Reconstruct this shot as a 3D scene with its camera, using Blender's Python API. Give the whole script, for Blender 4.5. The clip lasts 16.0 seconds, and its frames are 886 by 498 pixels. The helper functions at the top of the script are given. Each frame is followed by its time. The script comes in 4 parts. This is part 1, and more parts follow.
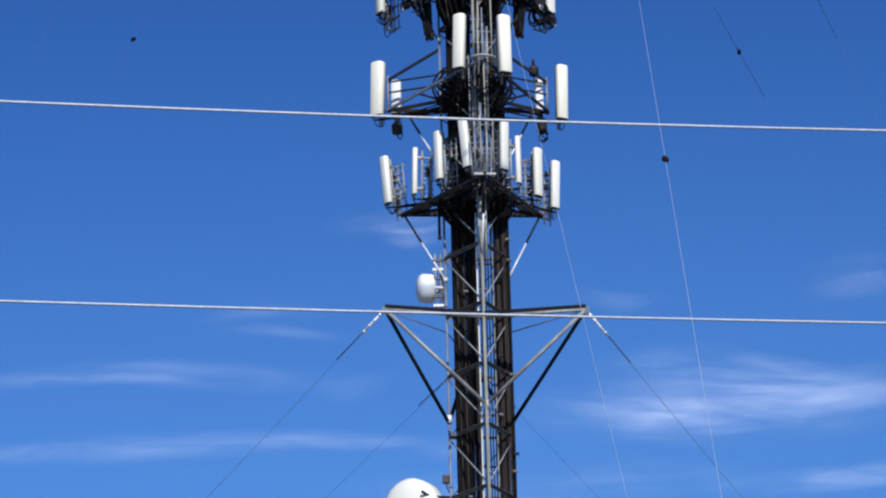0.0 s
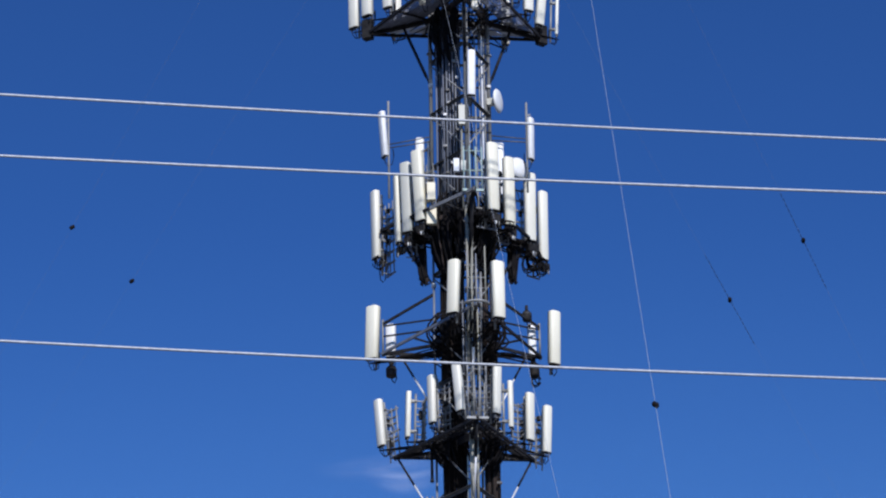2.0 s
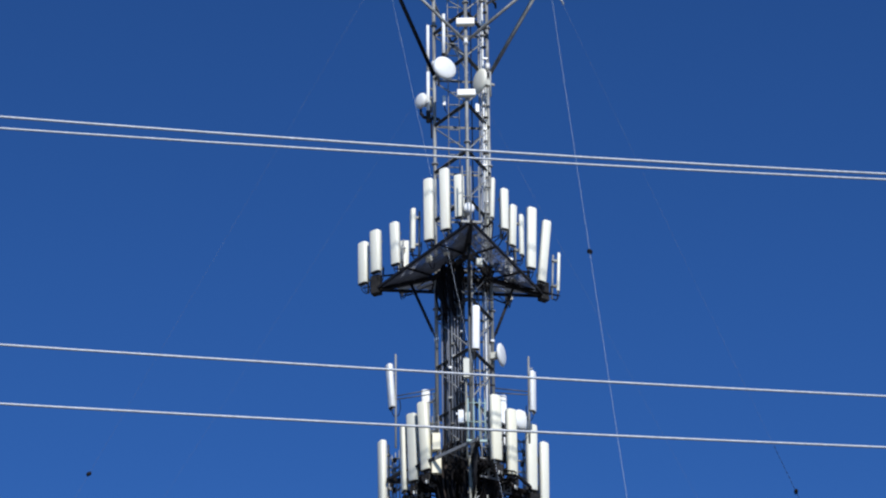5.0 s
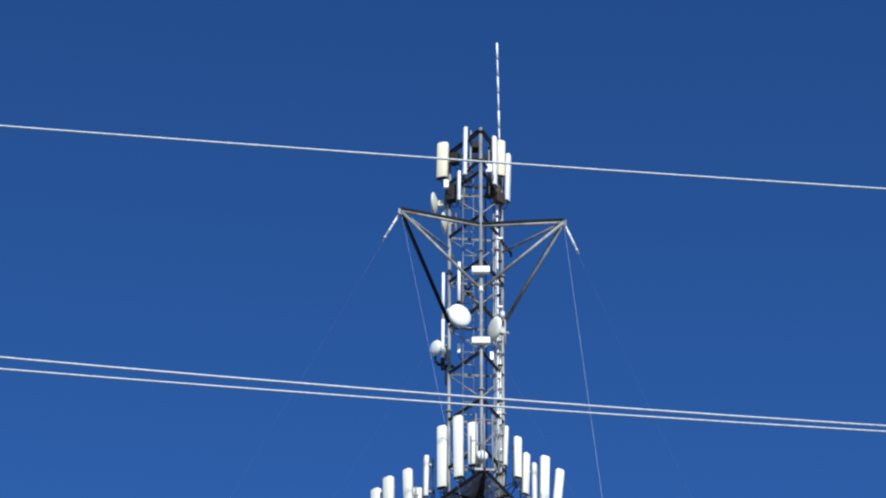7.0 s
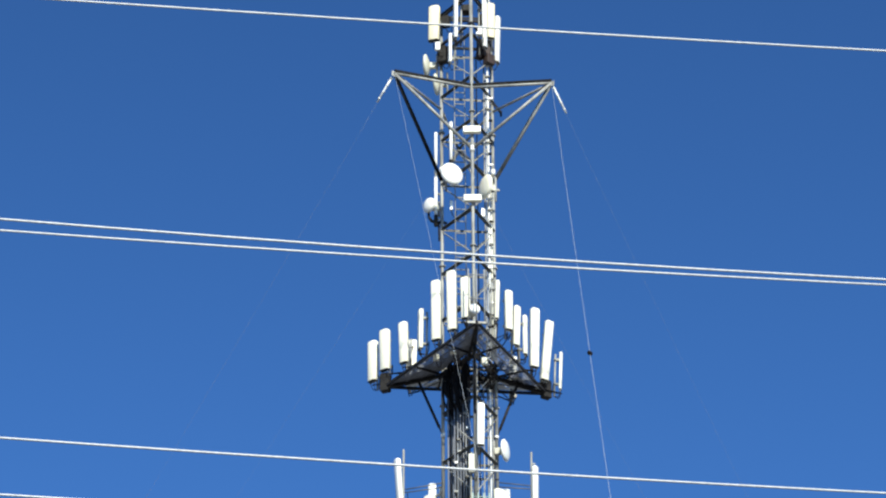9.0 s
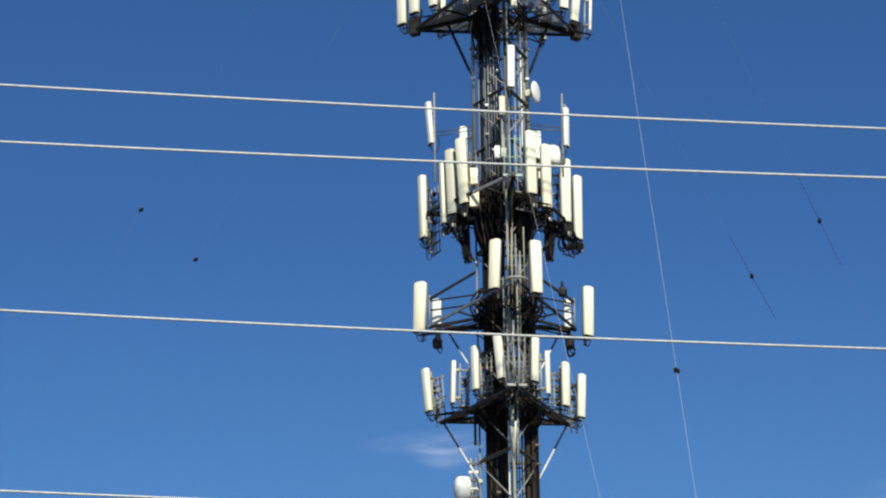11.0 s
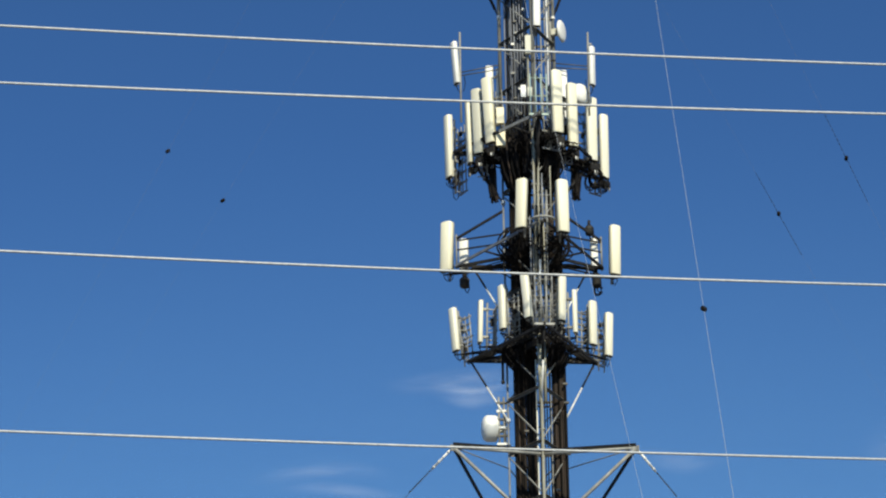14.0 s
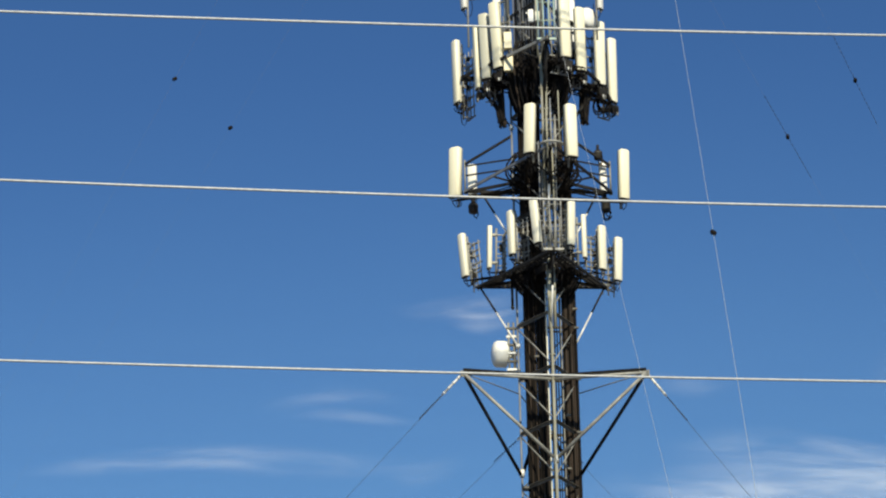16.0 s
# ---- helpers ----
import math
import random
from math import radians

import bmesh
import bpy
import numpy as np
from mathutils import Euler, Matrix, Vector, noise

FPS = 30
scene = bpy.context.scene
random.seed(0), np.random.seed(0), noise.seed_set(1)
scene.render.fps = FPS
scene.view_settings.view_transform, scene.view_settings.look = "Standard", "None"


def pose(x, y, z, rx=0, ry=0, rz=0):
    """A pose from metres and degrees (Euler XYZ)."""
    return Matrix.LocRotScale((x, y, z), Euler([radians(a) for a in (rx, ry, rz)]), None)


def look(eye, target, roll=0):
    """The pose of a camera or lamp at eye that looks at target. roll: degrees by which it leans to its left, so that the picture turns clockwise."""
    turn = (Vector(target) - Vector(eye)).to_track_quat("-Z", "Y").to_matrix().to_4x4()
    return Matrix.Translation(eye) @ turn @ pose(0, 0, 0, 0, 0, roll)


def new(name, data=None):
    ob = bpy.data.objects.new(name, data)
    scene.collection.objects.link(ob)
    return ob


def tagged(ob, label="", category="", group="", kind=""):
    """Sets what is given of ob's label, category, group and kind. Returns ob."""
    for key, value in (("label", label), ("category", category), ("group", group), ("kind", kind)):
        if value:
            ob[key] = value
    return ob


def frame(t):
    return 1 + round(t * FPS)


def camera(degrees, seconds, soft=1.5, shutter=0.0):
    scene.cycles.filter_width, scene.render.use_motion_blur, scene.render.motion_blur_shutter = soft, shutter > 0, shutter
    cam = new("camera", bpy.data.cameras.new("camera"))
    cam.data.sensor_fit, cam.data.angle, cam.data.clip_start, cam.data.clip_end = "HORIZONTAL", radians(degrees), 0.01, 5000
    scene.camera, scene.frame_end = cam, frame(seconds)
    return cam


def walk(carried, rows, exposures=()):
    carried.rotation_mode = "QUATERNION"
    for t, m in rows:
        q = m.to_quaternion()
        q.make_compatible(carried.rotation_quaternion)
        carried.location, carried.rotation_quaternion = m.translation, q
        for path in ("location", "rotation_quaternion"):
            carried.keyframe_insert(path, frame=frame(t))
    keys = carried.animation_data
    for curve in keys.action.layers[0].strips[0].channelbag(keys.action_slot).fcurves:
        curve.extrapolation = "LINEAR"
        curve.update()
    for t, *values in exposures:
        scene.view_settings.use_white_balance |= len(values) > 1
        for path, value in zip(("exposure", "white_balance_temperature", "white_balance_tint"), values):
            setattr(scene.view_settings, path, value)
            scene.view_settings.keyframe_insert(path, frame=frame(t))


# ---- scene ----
# ---- camera and its path ----
cam = camera(16.0, 16.0, soft=2.2)
# seconds, metres moved in along a line rising 22 degrees, yaw, pitch, roll
ROWS = [
    (0.0, 9.68, 0.745, 18.655, 1.509),
    (0.5, 9.65, 0.668, 19.596, 1.451),
    (1.0, 9.22, 0.586, 21.512, 1.149),
    (1.5, 9.01, 0.523, 22.628, 0.969),
    (2.0, 8.54, 0.512, 23.097, 0.986),
    (2.5, 7.82, 0.430, 23.500, 1.135),
    (3.0, 5.90, 0.290, 23.952, 1.079),
    (3.5, 4.81, 0.260, 24.619, 0.951),
    (4.0, 4.68, 0.318, 25.501, 0.802),
    (4.2, 4.66, 0.349, 25.901, 0.740),
    (6.3, 4.71, 0.753, 30.242, 0.420),
    (6.5, 4.69, 0.783, 30.653, 0.359),
    (7.0, 4.44, 0.815, 32.042, -0.267),
    (7.5, 4.75, 0.865, 33.003, 0.099),
    (8.0, 4.49, 0.845, 32.647, 0.066),
    (8.5, 3.74, 0.797, 31.170, 0.233),
    (9.0, 0.24, 0.633, 29.148, 0.287),
    (9.5, -0.24, 0.737, 27.137, 0.538),
    (10.0, 0.25, 0.880, 25.059, 0.336),
    (10.2, 0.25, 0.936, 24.390, 0.520),
    (12.3, 0.40, 1.672, 21.955, 0.690),
    (12.5, 0.40, 1.732, 21.948, 0.705),
    (13.0, 0.17, 1.821, 21.909, 0.788),
    (13.5, 0.50, 1.828, 21.820, 0.900),
    (14.0, 0.22, 1.848, 21.582, 0.897),
    (14.5, 0.16, 1.857, 21.172, 0.993),
    (15.0, 0.29, 1.906, 20.737, 1.049),
    (15.5, 0.30, 1.978, 20.378, 1.194),
    (16.0, 0.43, 2.049, 20.236, 1.289),
]
RISE = radians(22)


def shot(s, yaw, pitch, roll):
    return pose(0, s * math.cos(RISE), 1.6 + s * math.sin(RISE), 90 + pitch, 0, yaw) @ pose(0, 0, 0, 0, 0, -roll)


EXPOSURES = [
    (0.0, -0.16, 5850, 15), (0.3, -0.22, 5800, 16), (0.5, -0.36, 5800, 18), (1.0, -0.33, 5750, 18), (2.0, -0.30, 5800, 17), (3.0, -0.31, 5850, 17), (4.0, -0.33, 5900, 15), (6.5, 0.08, 5950, 9), (7.0, 0.06, 5950, 9),
    (7.5, 0.06, 5975, 9), (8.0, 0.30, 6300, 6), (8.5, 0.50, 6550, 5), (9.0, 0.55, 6750, 3), (9.5, 0.61, 7350, 2), (10.0, 0.49, 7350, 2), (10.2, 0.34, 7350, 2), (12.5, 0.02, 7450, 2), (14.5, 0.00, 7450, 2), (16.0, 0.05, 8000, 2)]
walk(cam, [(t, shot(*r)) for t, *r in ROWS], EXPOSURES)

# ---- daylight ----
SUN = Vector((0.20, -0.80, 0.56)).normalized()          # towards the sun
world = bpy.data.worlds.new("sky")
scene.world = world
world.use_nodes = True
wn, wl = world.node_tree.nodes, world.node_tree.links
sky = wn.new("ShaderNodeTexSky")
sky.sky_type, sky.sun_disc = "NISHITA", False
sky.sun_elevation = math.asin(SUN.z)
sky.sun_rotation = math.atan2(SUN.x, SUN.y)
sky.altitude, sky.air_density, sky.dust_density, sky.ozone_density = 300, 1.0, 2.4, 3.5
tint = wn.new("ShaderNodeMix")
tint.data_type, tint.blend_type = "RGBA", "MULTIPLY"
tint.inputs["Factor"].default_value = 1.0
tint.inputs["B"].default_value = (0.34, 0.66, 1.14, 1)
wl.new(sky.outputs["Color"], tint.inputs["A"])
# deeper blue with height above the horizon
way = wn.new("ShaderNodeTexCoord")
axes = wn.new("ShaderNodeSeparateXYZ")
deep = wn.new("ShaderNodeMapRange")
deep.interpolation_type = "SMOOTHSTEP"
for k, v in (("From Min", 0.26), ("From Max", 0.66), ("To Min", 1.12), ("To Max", 0.84)):
    deep.inputs[k].default_value = v
scale = wn.new("ShaderNodeVectorMath")
scale.operation = "SCALE"
wl.new(way.outputs["Generated"], axes.inputs[0])
wl.new(axes.outputs["Z"], deep.inputs["Value"])
wl.new(tint.outputs["Result"], scale.inputs[0])
wl.new(deep.outputs["Result"], scale.inputs["Scale"])
wl.new(scale.outputs["Vector"], wn["Background"].inputs["Color"])
wn["Background"].inputs["Strength"].default_value = 0.09
sun = new("sun", bpy.data.lights.new("sun", "SUN"))
sun.data.energy, sun.data.angle, sun.data.color = 5.0, radians(1.1), (1.0, 0.945, 0.845)
sun.matrix_world = look(SUN * 200, (0, 0, 0))


# ---- materials ----
def material(name, base, other, rough=0.5, metal=0.0, scale=6.0, bump=0.0, streak=1.0, fine=60.0, specular=0.5):
    """Two colours mixed by a coarse and a fine noise; streak > 1 draws the noise out along z."""
    m = bpy.data.materials.new(name)
    m.use_nodes = True
    n, l = m.node_tree.nodes, m.node_tree.links
    b = n["Principled BSDF"]
    co = n.new("ShaderNodeTexCoord")
    mp = n.new("ShaderNodeMapping")
    mp.inputs["Scale"].default_value = (1, 1, 1 / streak)
    info = n.new("ShaderNodeObjectInfo")
    add = n.new("ShaderNodeVectorMath")
    add.operation = "ADD"
    mul = n.new("ShaderNodeMath")
    mul.operation, mul.inputs[1].default_value = "MULTIPLY", 37.0
    l.new(info.outputs["Random"], mul.inputs[0])
    l.new(co.outputs["Object"], mp.inputs["Vector"])
    l.new(mp.outputs["Vector"], add.inputs[0])
    l.new(mul.outputs[0], add.inputs[1])
    a, c = n.new("ShaderNodeTexNoise"), n.new("ShaderNodeTexNoise")
    a.inputs["Scale"].default_value, c.inputs["Scale"].default_value = scale, fine
    a.inputs["Detail"].default_value = 6
    for t in (a, c):
        l.new(add.outputs[0], t.inputs["Vector"])
    mean = n.new("ShaderNodeMix")
    mean.inputs["Factor"].default_value = 0.35
    l.new(a.outputs["Fac"], mean.inputs["A"])
    l.new(c.outputs["Fac"], mean.inputs["B"])
    ramp = n.new("ShaderNodeValToRGB")
    ramp.color_ramp.elements[0].position, ramp.color_ramp.elements[1].position = 0.36, 0.64
    ramp.color_ramp.elements[0].color, ramp.color_ramp.elements[1].color = (*other, 1), (*base, 1)
    l.new(mean.outputs["Result"], ramp.inputs["Fac"])
    l.new(ramp.outputs["Color"], b.inputs["Base Color"])
    b.inputs["Roughness"].default_value, b.inputs["Metallic"].default_value = rough, metal
    b.inputs["Specular IOR Level"].default_value = specular
    if bump:
        bp = n.new("ShaderNodeBump")
        bp.inputs["Strength"].default_value, bp.inputs["Distance"].default_value = bump, 0.01
        l.new(mean.outputs["Result"], bp.inputs["Height"])
        l.new(bp.outputs["Normal"], b.inputs["Normal"])
    return m


GALV = material("galvanised steel", (0.36, 0.36, 0.34), (0.15, 0.15, 0.145), 0.6, 0.2, 4, 0.2, 3)
# near-black: the shade of platform undersides is put into this colour
DULL = material("steel darkened for shade", (0.024, 0.023, 0.024), (0.008, 0.008, 0.009), 0.7, 0.0, 5, 0.3, specular=0.2)
RADOME = material("cream radome plastic", (0.87, 0.845, 0.72), (0.77, 0.74, 0.60), 0.5, 0, 1.6, 0.05, 4, 40)
GREYR = material("grey radome plastic", (0.62, 0.61, 0.51), (0.52, 0.51, 0.43), 0.5, 0, 1.6, 0.05, 4, 40)
WHITE = material("white paint", (0.85, 0.85, 0.82), (0.72, 0.72, 0.69), 0.45, 0, 3, 0.05)
CAP = material("dark end cap", (0.03, 0.027, 0.025), (0.012, 0.012, 0.012), 0.7, 0, 9, specular=0.2)
RUBBER = material("black cable jacket", (0.019, 0.015, 0.013), (0.005, 0.0045, 0.0045), 0.85, 0, 3, 0.1, 8, specular=0.12)
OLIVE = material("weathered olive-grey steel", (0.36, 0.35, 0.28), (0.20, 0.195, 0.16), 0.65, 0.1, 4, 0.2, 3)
BRACE = material("dull grey-brown steel", (0.17, 0.16, 0.14), (0.08, 0.076, 0.07), 0.65, 0.1, 4, 0.2, 3)
# near-black; on the guy stars' cap bars it carries shade
TAR = material("black steel", (0.012, 0.012, 0.013), (0.004, 0.004, 0.005), 0.75, 0, 6, 0.2, specular=0.15)
INK = material("black cable sheath", (0.016, 0.014, 0.015), (0.005, 0.0048, 0.005), 0.85, 0, 3, 0.1, 8, specular=0.1)
ALU = material("weathered aluminium strand", (0.80, 0.80, 0.78), (0.60, 0.60, 0.58), 0.5, 0.2, 8, 0.3)
TEAL = material("pale green painted steel", (0.36, 0.47, 0.43), (0.26, 0.33, 0.31), 0.6, 0.1, 5)
BROWN = material("dark brown housing", (0.045, 0.026, 0.02), (0.018, 0.012, 0.01), 0.6, 0, 6)
EARTH = material("grey gravel and dry earth", (0.17, 0.165, 0.16), (0.10, 0.098, 0.096), 0.95, 0, 0.08, 0.4, 1, 2.0)
LINE = material("weathered line conductor", (0.46, 0.48, 0.51), (0.31, 0.325, 0.345), 0.5, 0.3, 8, 0.3)
IVORY = material("ivory radome plastic", (0.88, 0.84, 0.67), (0.77, 0.73, 0.56), 0.5, 0, 1.6, 0.05, 4, 40)
BUFF = material("yellowed cream plastic", (0.84, 0.77, 0.56), (0.72, 0.65, 0.45), 0.5, 0, 1.6, 0.05, 4, 40)
UMBER = material("brown cable jacket", (0.062, 0.046, 0.038), (0.02, 0.016, 0.014), 0.8, 0, 2.2, 0.15, 3, specular=0.2)
# the sheen of lit cables is put into this blue-grey colour
SHEATH = material("cable jacket greyed for sheen", (0.20, 0.22, 0.27), (0.09, 0.10, 0.125), 0.5, 0, 3, 0.1, 8)
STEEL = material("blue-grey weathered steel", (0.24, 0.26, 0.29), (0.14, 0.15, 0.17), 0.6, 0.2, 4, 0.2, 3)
IRON = material("dark grey steel", (0.12, 0.118, 0.11), (0.05, 0.05, 0.047), 0.6, 0.2, 4, 0.2, 3)
PLATE = material("dull grey deck plate", (0.64, 0.68, 0.72), (0.42, 0.45, 0.48), 0.7, 0.0, 3, 0.1)
SLATE = material("slate grey steel grating", (0.25, 0.27, 0.32), (0.15, 0.16, 0.19), 0.7, 0.1, 5, 0.2)
STRAND = material("guy strand", (0.62, 0.66, 0.70), (0.50, 0.53, 0.56), 0.5, 0.5, 8)


# ---- shapes ----
def part(name, bm, mat, parent=None, label=""):
    me = bpy.data.meshes.new(name)
    bm.to_mesh(me)
    bm.free()
    me.materials.append(mat)
    ob = new(name, me)
    ob.parent = parent
    return tagged(ob, label) if label else ob


def bar(bm, p, q, r, n=8, r2=None):
    """A round bar from p to q, with smooth sides and closed ends."""
    p, q = Vector(p), Vector(q)
    turn = (q - p).to_track_quat("Z", "Y").to_matrix()
    rings = []
    for at, rad in ((p, r), (q, r if r2 is None else r2)):
        rings.append([bm.verts.new(at + turn @ Vector((rad * math.cos(2 * math.pi * i / n), rad * math.sin(2 * math.pi * i / n), 0))) for i in range(n)])
    for i in range(n):
        bm.faces.new((rings[0][i], rings[0][(i + 1) % n], rings[1][(i + 1) % n], rings[1][i])).smooth = True
    bm.faces.new(rings[0][::-1])
    bm.faces.new(rings[1])
    return bm


def hose(bm, pts, r, n=6):
    """A bent tube along points."""
    pts = [Vector(p) for p in pts]
    rings = []
    for i, p in enumerate(pts):
        d = (pts[min(i + 1, len(pts) - 1)] - pts[max(i - 1, 0)]).normalized()
        side = d.cross(Vector((0.31, 0.17, 0.93))).normalized()
        up = d.cross(side)
        rings.append([bm.verts.new(p + r * (math.cos(2 * math.pi * k / n) * side + math.sin(2 * math.pi * k / n) * up)) for k in range(n)])
    for a, b in zip(rings, rings[1:]):
        for k in range(n):
            bm.faces.new((a[k], a[(k + 1) % n], b[(k + 1) % n], b[k])).smooth = True
    bm.faces.new(rings[0][::-1])
    bm.faces.new(rings[-1])
    bmesh.ops.recalc_face_normals(bm, faces=bm.faces[:])
    return bm


def sag(p, q, drop, n=8):
    p, q = Vector(p), Vector(q)
    return [p.lerp(q, i / n) - Vector((0, 0, 4 * drop * (i / n) * (1 - i / n))) for i in range(n + 1)]


def box(bm, x0, x1, y0, y1, z0, z1, bevel=0.0, seg=1):
    made = bmesh.ops.create_cube(bm, size=1.0, matrix=Matrix.Translation(((x0 + x1) / 2, (y0 + y1) / 2, (z0 + z1) / 2)) @ Matrix.Diagonal((x1 - x0, y1 - y0, z1 - z0, 1)))
    if bevel:
        edges = list({e for v in made["verts"] for e in v.link_edges})
        bmesh.ops.bevel(bm, geom=edges, offset=bevel, segments=seg, profile=0.5, affect="EDGES")
    return bm


def beam(bm, p, q, w, h):
    """A rectangular beam from p to q, h high."""
    p, q = Vector(p), Vector(q)
    d = (q - p).normalized()
    side = d.cross(Vector((0, 0, 1))).normalized() * w / 2
    up = side.cross(d).normalized() * h / 2
    v = [bm.verts.new(c + a * side + b * up) for c in (p, q) for a, b in ((-1, -1), (1, -1), (1, 1), (-1, 1))]
    for f in ((0, 1, 2, 3), (7, 6, 5, 4), (0, 4, 5, 1), (1, 5, 6, 2), (2, 6, 7, 3), (3, 7, 4, 0)):
        bm.faces.new([v[i] for i in f])
    bmesh.ops.recalc_face_normals(bm, faces=bm.faces[:])
    return bm


def radome(bm, w, d, h, n=10):
    """A panel's cover: flat back, bowed front (towards -y), both ends rounded over."""
    outline = []
    for i in range(n + 1):
        a = math.pi * i / n
        outline.append((-w / 2 * math.copysign(abs(math.cos(a)) ** 0.45, math.cos(a)), -d * abs(math.sin(a)) ** 0.55))
    e = min(0.05, w * 0.2)
    rings = []
    for z, k in ((0, 0.93), (0.015, 1.0), (h - 1.2 * e, 1.0), (h - 0.45 * e, 0.93), (h - 0.1 * e, 0.78), (h, 0.5)):
        rings.append([bm.verts.new((x * k, -d / 2 + (y + d / 2) * k, z)) for x, y in outline])
    m = len(outline)
    for a, b in zip(rings, rings[1:]):
        for i in range(m):
            bm.faces.new((a[i], a[(i + 1) % m], b[(i + 1) % m], b[i])).smooth = True
    bm.faces.new(rings[0][::-1])
    bm.faces.new(rings[-1])
    bmesh.ops.recalc_face_normals(bm, faces=bm.faces[:])
    return bm


# ---- the tower's plan: axis, turn, legs ----
AXIS = Vector((-0.13, 100.0, 0))
TURN = radians(6.6)
BAY = 1.883
FOOT = 30.12 - 16 * BAY
TOP = FOOT + 36 * BAY


def plan(r, sector, z):
    """A point r from the axis; sector 0 faces the front leg, 1 the left rear one, 2 the right rear one."""
    a = TURN - sector * 2 * math.pi / 3
    return AXIS + Vector((r * math.sin(a), -r * math.cos(a), z))


def local(x, y, z):
    c, s = math.cos(TURN), math.sin(TURN)
    return AXIS + Vector((c * x - s * y, s * x + c * y, z))


LEG = 1.10

# ---- ground ----
bm = bmesh.new()
bmesh.ops.create_grid(bm, x_segments=40, y_segments=40, size=3000)
tagged(part("ground", bm, EARTH), "flat grey gravel ground under the tower", "ground", kind="structure")

# ---- lattice tower ----
tower = tagged(new("lattice_tower"), "tall triangular galvanised steel lattice tower packed with black cables", "tower")
for s in range(3):
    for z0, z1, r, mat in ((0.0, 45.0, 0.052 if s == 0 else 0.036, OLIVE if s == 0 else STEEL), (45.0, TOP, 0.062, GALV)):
        bm = bmesh.new()
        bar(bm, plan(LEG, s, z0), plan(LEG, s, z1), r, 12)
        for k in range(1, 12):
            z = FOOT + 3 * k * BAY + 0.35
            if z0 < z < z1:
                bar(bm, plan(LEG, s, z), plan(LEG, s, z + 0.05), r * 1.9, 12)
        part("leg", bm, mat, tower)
shared = {}


def brace(kind, p, q, make):
    """A brace of the lattice: alike ones share one mesh."""
    p, q = Vector(p), Vector(q)
    low = kind == "horizontal_brace" and p.z < 36
    key = (kind, low, round((q - p).length, 2))
    d = (q - p).normalized()
    if key not in shared:
        b = bmesh.new()
        make(b, (q - p).length)
        me = bpy.data.meshes.new(kind)
        b.to_mesh(me)
        b.free()
        me.materials.append(BRACE if low else IRON if kind == "horizontal_brace" else DULL if kind == "top_brace" else GALV)
        shared[key] = me
    ob = new(kind, shared[key])
    side = d.cross(Vector((0, 0, 1))).normalized()
    up = side.cross(d)
    ob.matrix_world = Matrix.Translation(p) @ Matrix((d, side * -1, up)).transposed().to_4x4()
    ob.parent = tower
    return ob


def angle_iron(b, length):
    box(b, 0.05, length - 0.05, -0.006, 0.006, -0.045, 0.045)
    box(b, 0.05, length - 0.05, 0.006, 0.08, 0.033, 0.045)


def rod_iron(b, length):
    bar(b, (0.05, 0, 0), (length - 0.05, 0, 0), 0.024, 6)


for k in range(36):
    z = FOOT + k * BAY
    if z < 0.1:
        continue
    for s in range(3):
        a, b = plan(LEG, s, z), plan(LEG, (s + 1) % 3, z)
        brace("horizontal_brace", a, b, angle_iron)
        lo, hi = (a, b) if s in (0, 1) else (b, a)
        if k < 35:
            brace("diagonal_brace", lo + Vector((0, 0, 0.06)), hi + Vector((0, 0, BAY - 0.06)), rod_iron)
for s in range(3):
    brace("top_brace", plan(LEG, s, TOP - 0.1), plan(LEG, (s + 1) % 3, TOP - 0.1), angle_iron)

# ladder inside the left face
bm = bmesh.new()
for x in (-0.55, -0.17):
    bar(bm, local(x, -0.28, 54.0), local(x, -0.28, TOP - 1.5), 0.016, 6)
part("ladder_rail", bm, GALV, tower)
rung = bmesh.new()
bar(rung, (0, 0, 0), (0.38, 0, 0), 0.022, 6)
rm = bpy.data.meshes.new("ladder_rung")
rung.to_mesh(rm)
rung.free()
rm.materials.append(GALV)
for k in range(26):
    ob = new("ladder_rung", rm)
    ob.matrix_world = Matrix.Translation(local(-0.55, -0.28, 54.3 + 0.5 * k)) @ Matrix.Rotation(TURN, 4, "Z")
    ob.parent = tower


# feeder cables, run up the rear face in two racks
def run(x, y, z0, z1, r, mat=RUBBER, kind="coax_cable"):
    b = bmesh.new()
    n = max(2, int((z1 - z0) / 4))
    pts = []
    for i in range(n + 1):
        z = z0 + (z1 - z0) * i / n
        pts.append(local(x + random.uniform(-0.012, 0.012), y + random.uniform(-0.015, 0.015), z))
    hose(b, pts, r, 6)
    return part(kind, b, mat, tower)


for i in range(20):
    run(-0.75 + 0.040 * i, 0.36 + 0.05 * (i % 2), 0.0, 44.6 if i < 3 else (44.6, 52.4, 41.2, 52.4, 37.6)[i % 5], 0.025)
for i in range(12):
    run(0.54 + 0.042 * i, 0.38 + 0.05 * (i % 2), 0.0, 44.6 if i > 7 else (44.6, 41.2, 52.4, 44.6, 37.6)[i % 5], 0.025, (UMBER, RUBBER)[i % 2])
for i in range(12):
    run(-0.72 + 0.060 * i, 0.25 + 0.04 * (i % 3), 0.0, (44.6, 52.4)[i % 2], 0.028, (RUBBER, RUBBER, UMBER)[i % 3])
for i in range(7):
    run(0.57 + 0.062 * i, 0.26 + 0.04 * (i % 3), 0.0, (44.6, 41.2)[i % 2], 0.028, (RUBBER, UMBER, UMBER)[i % 3])
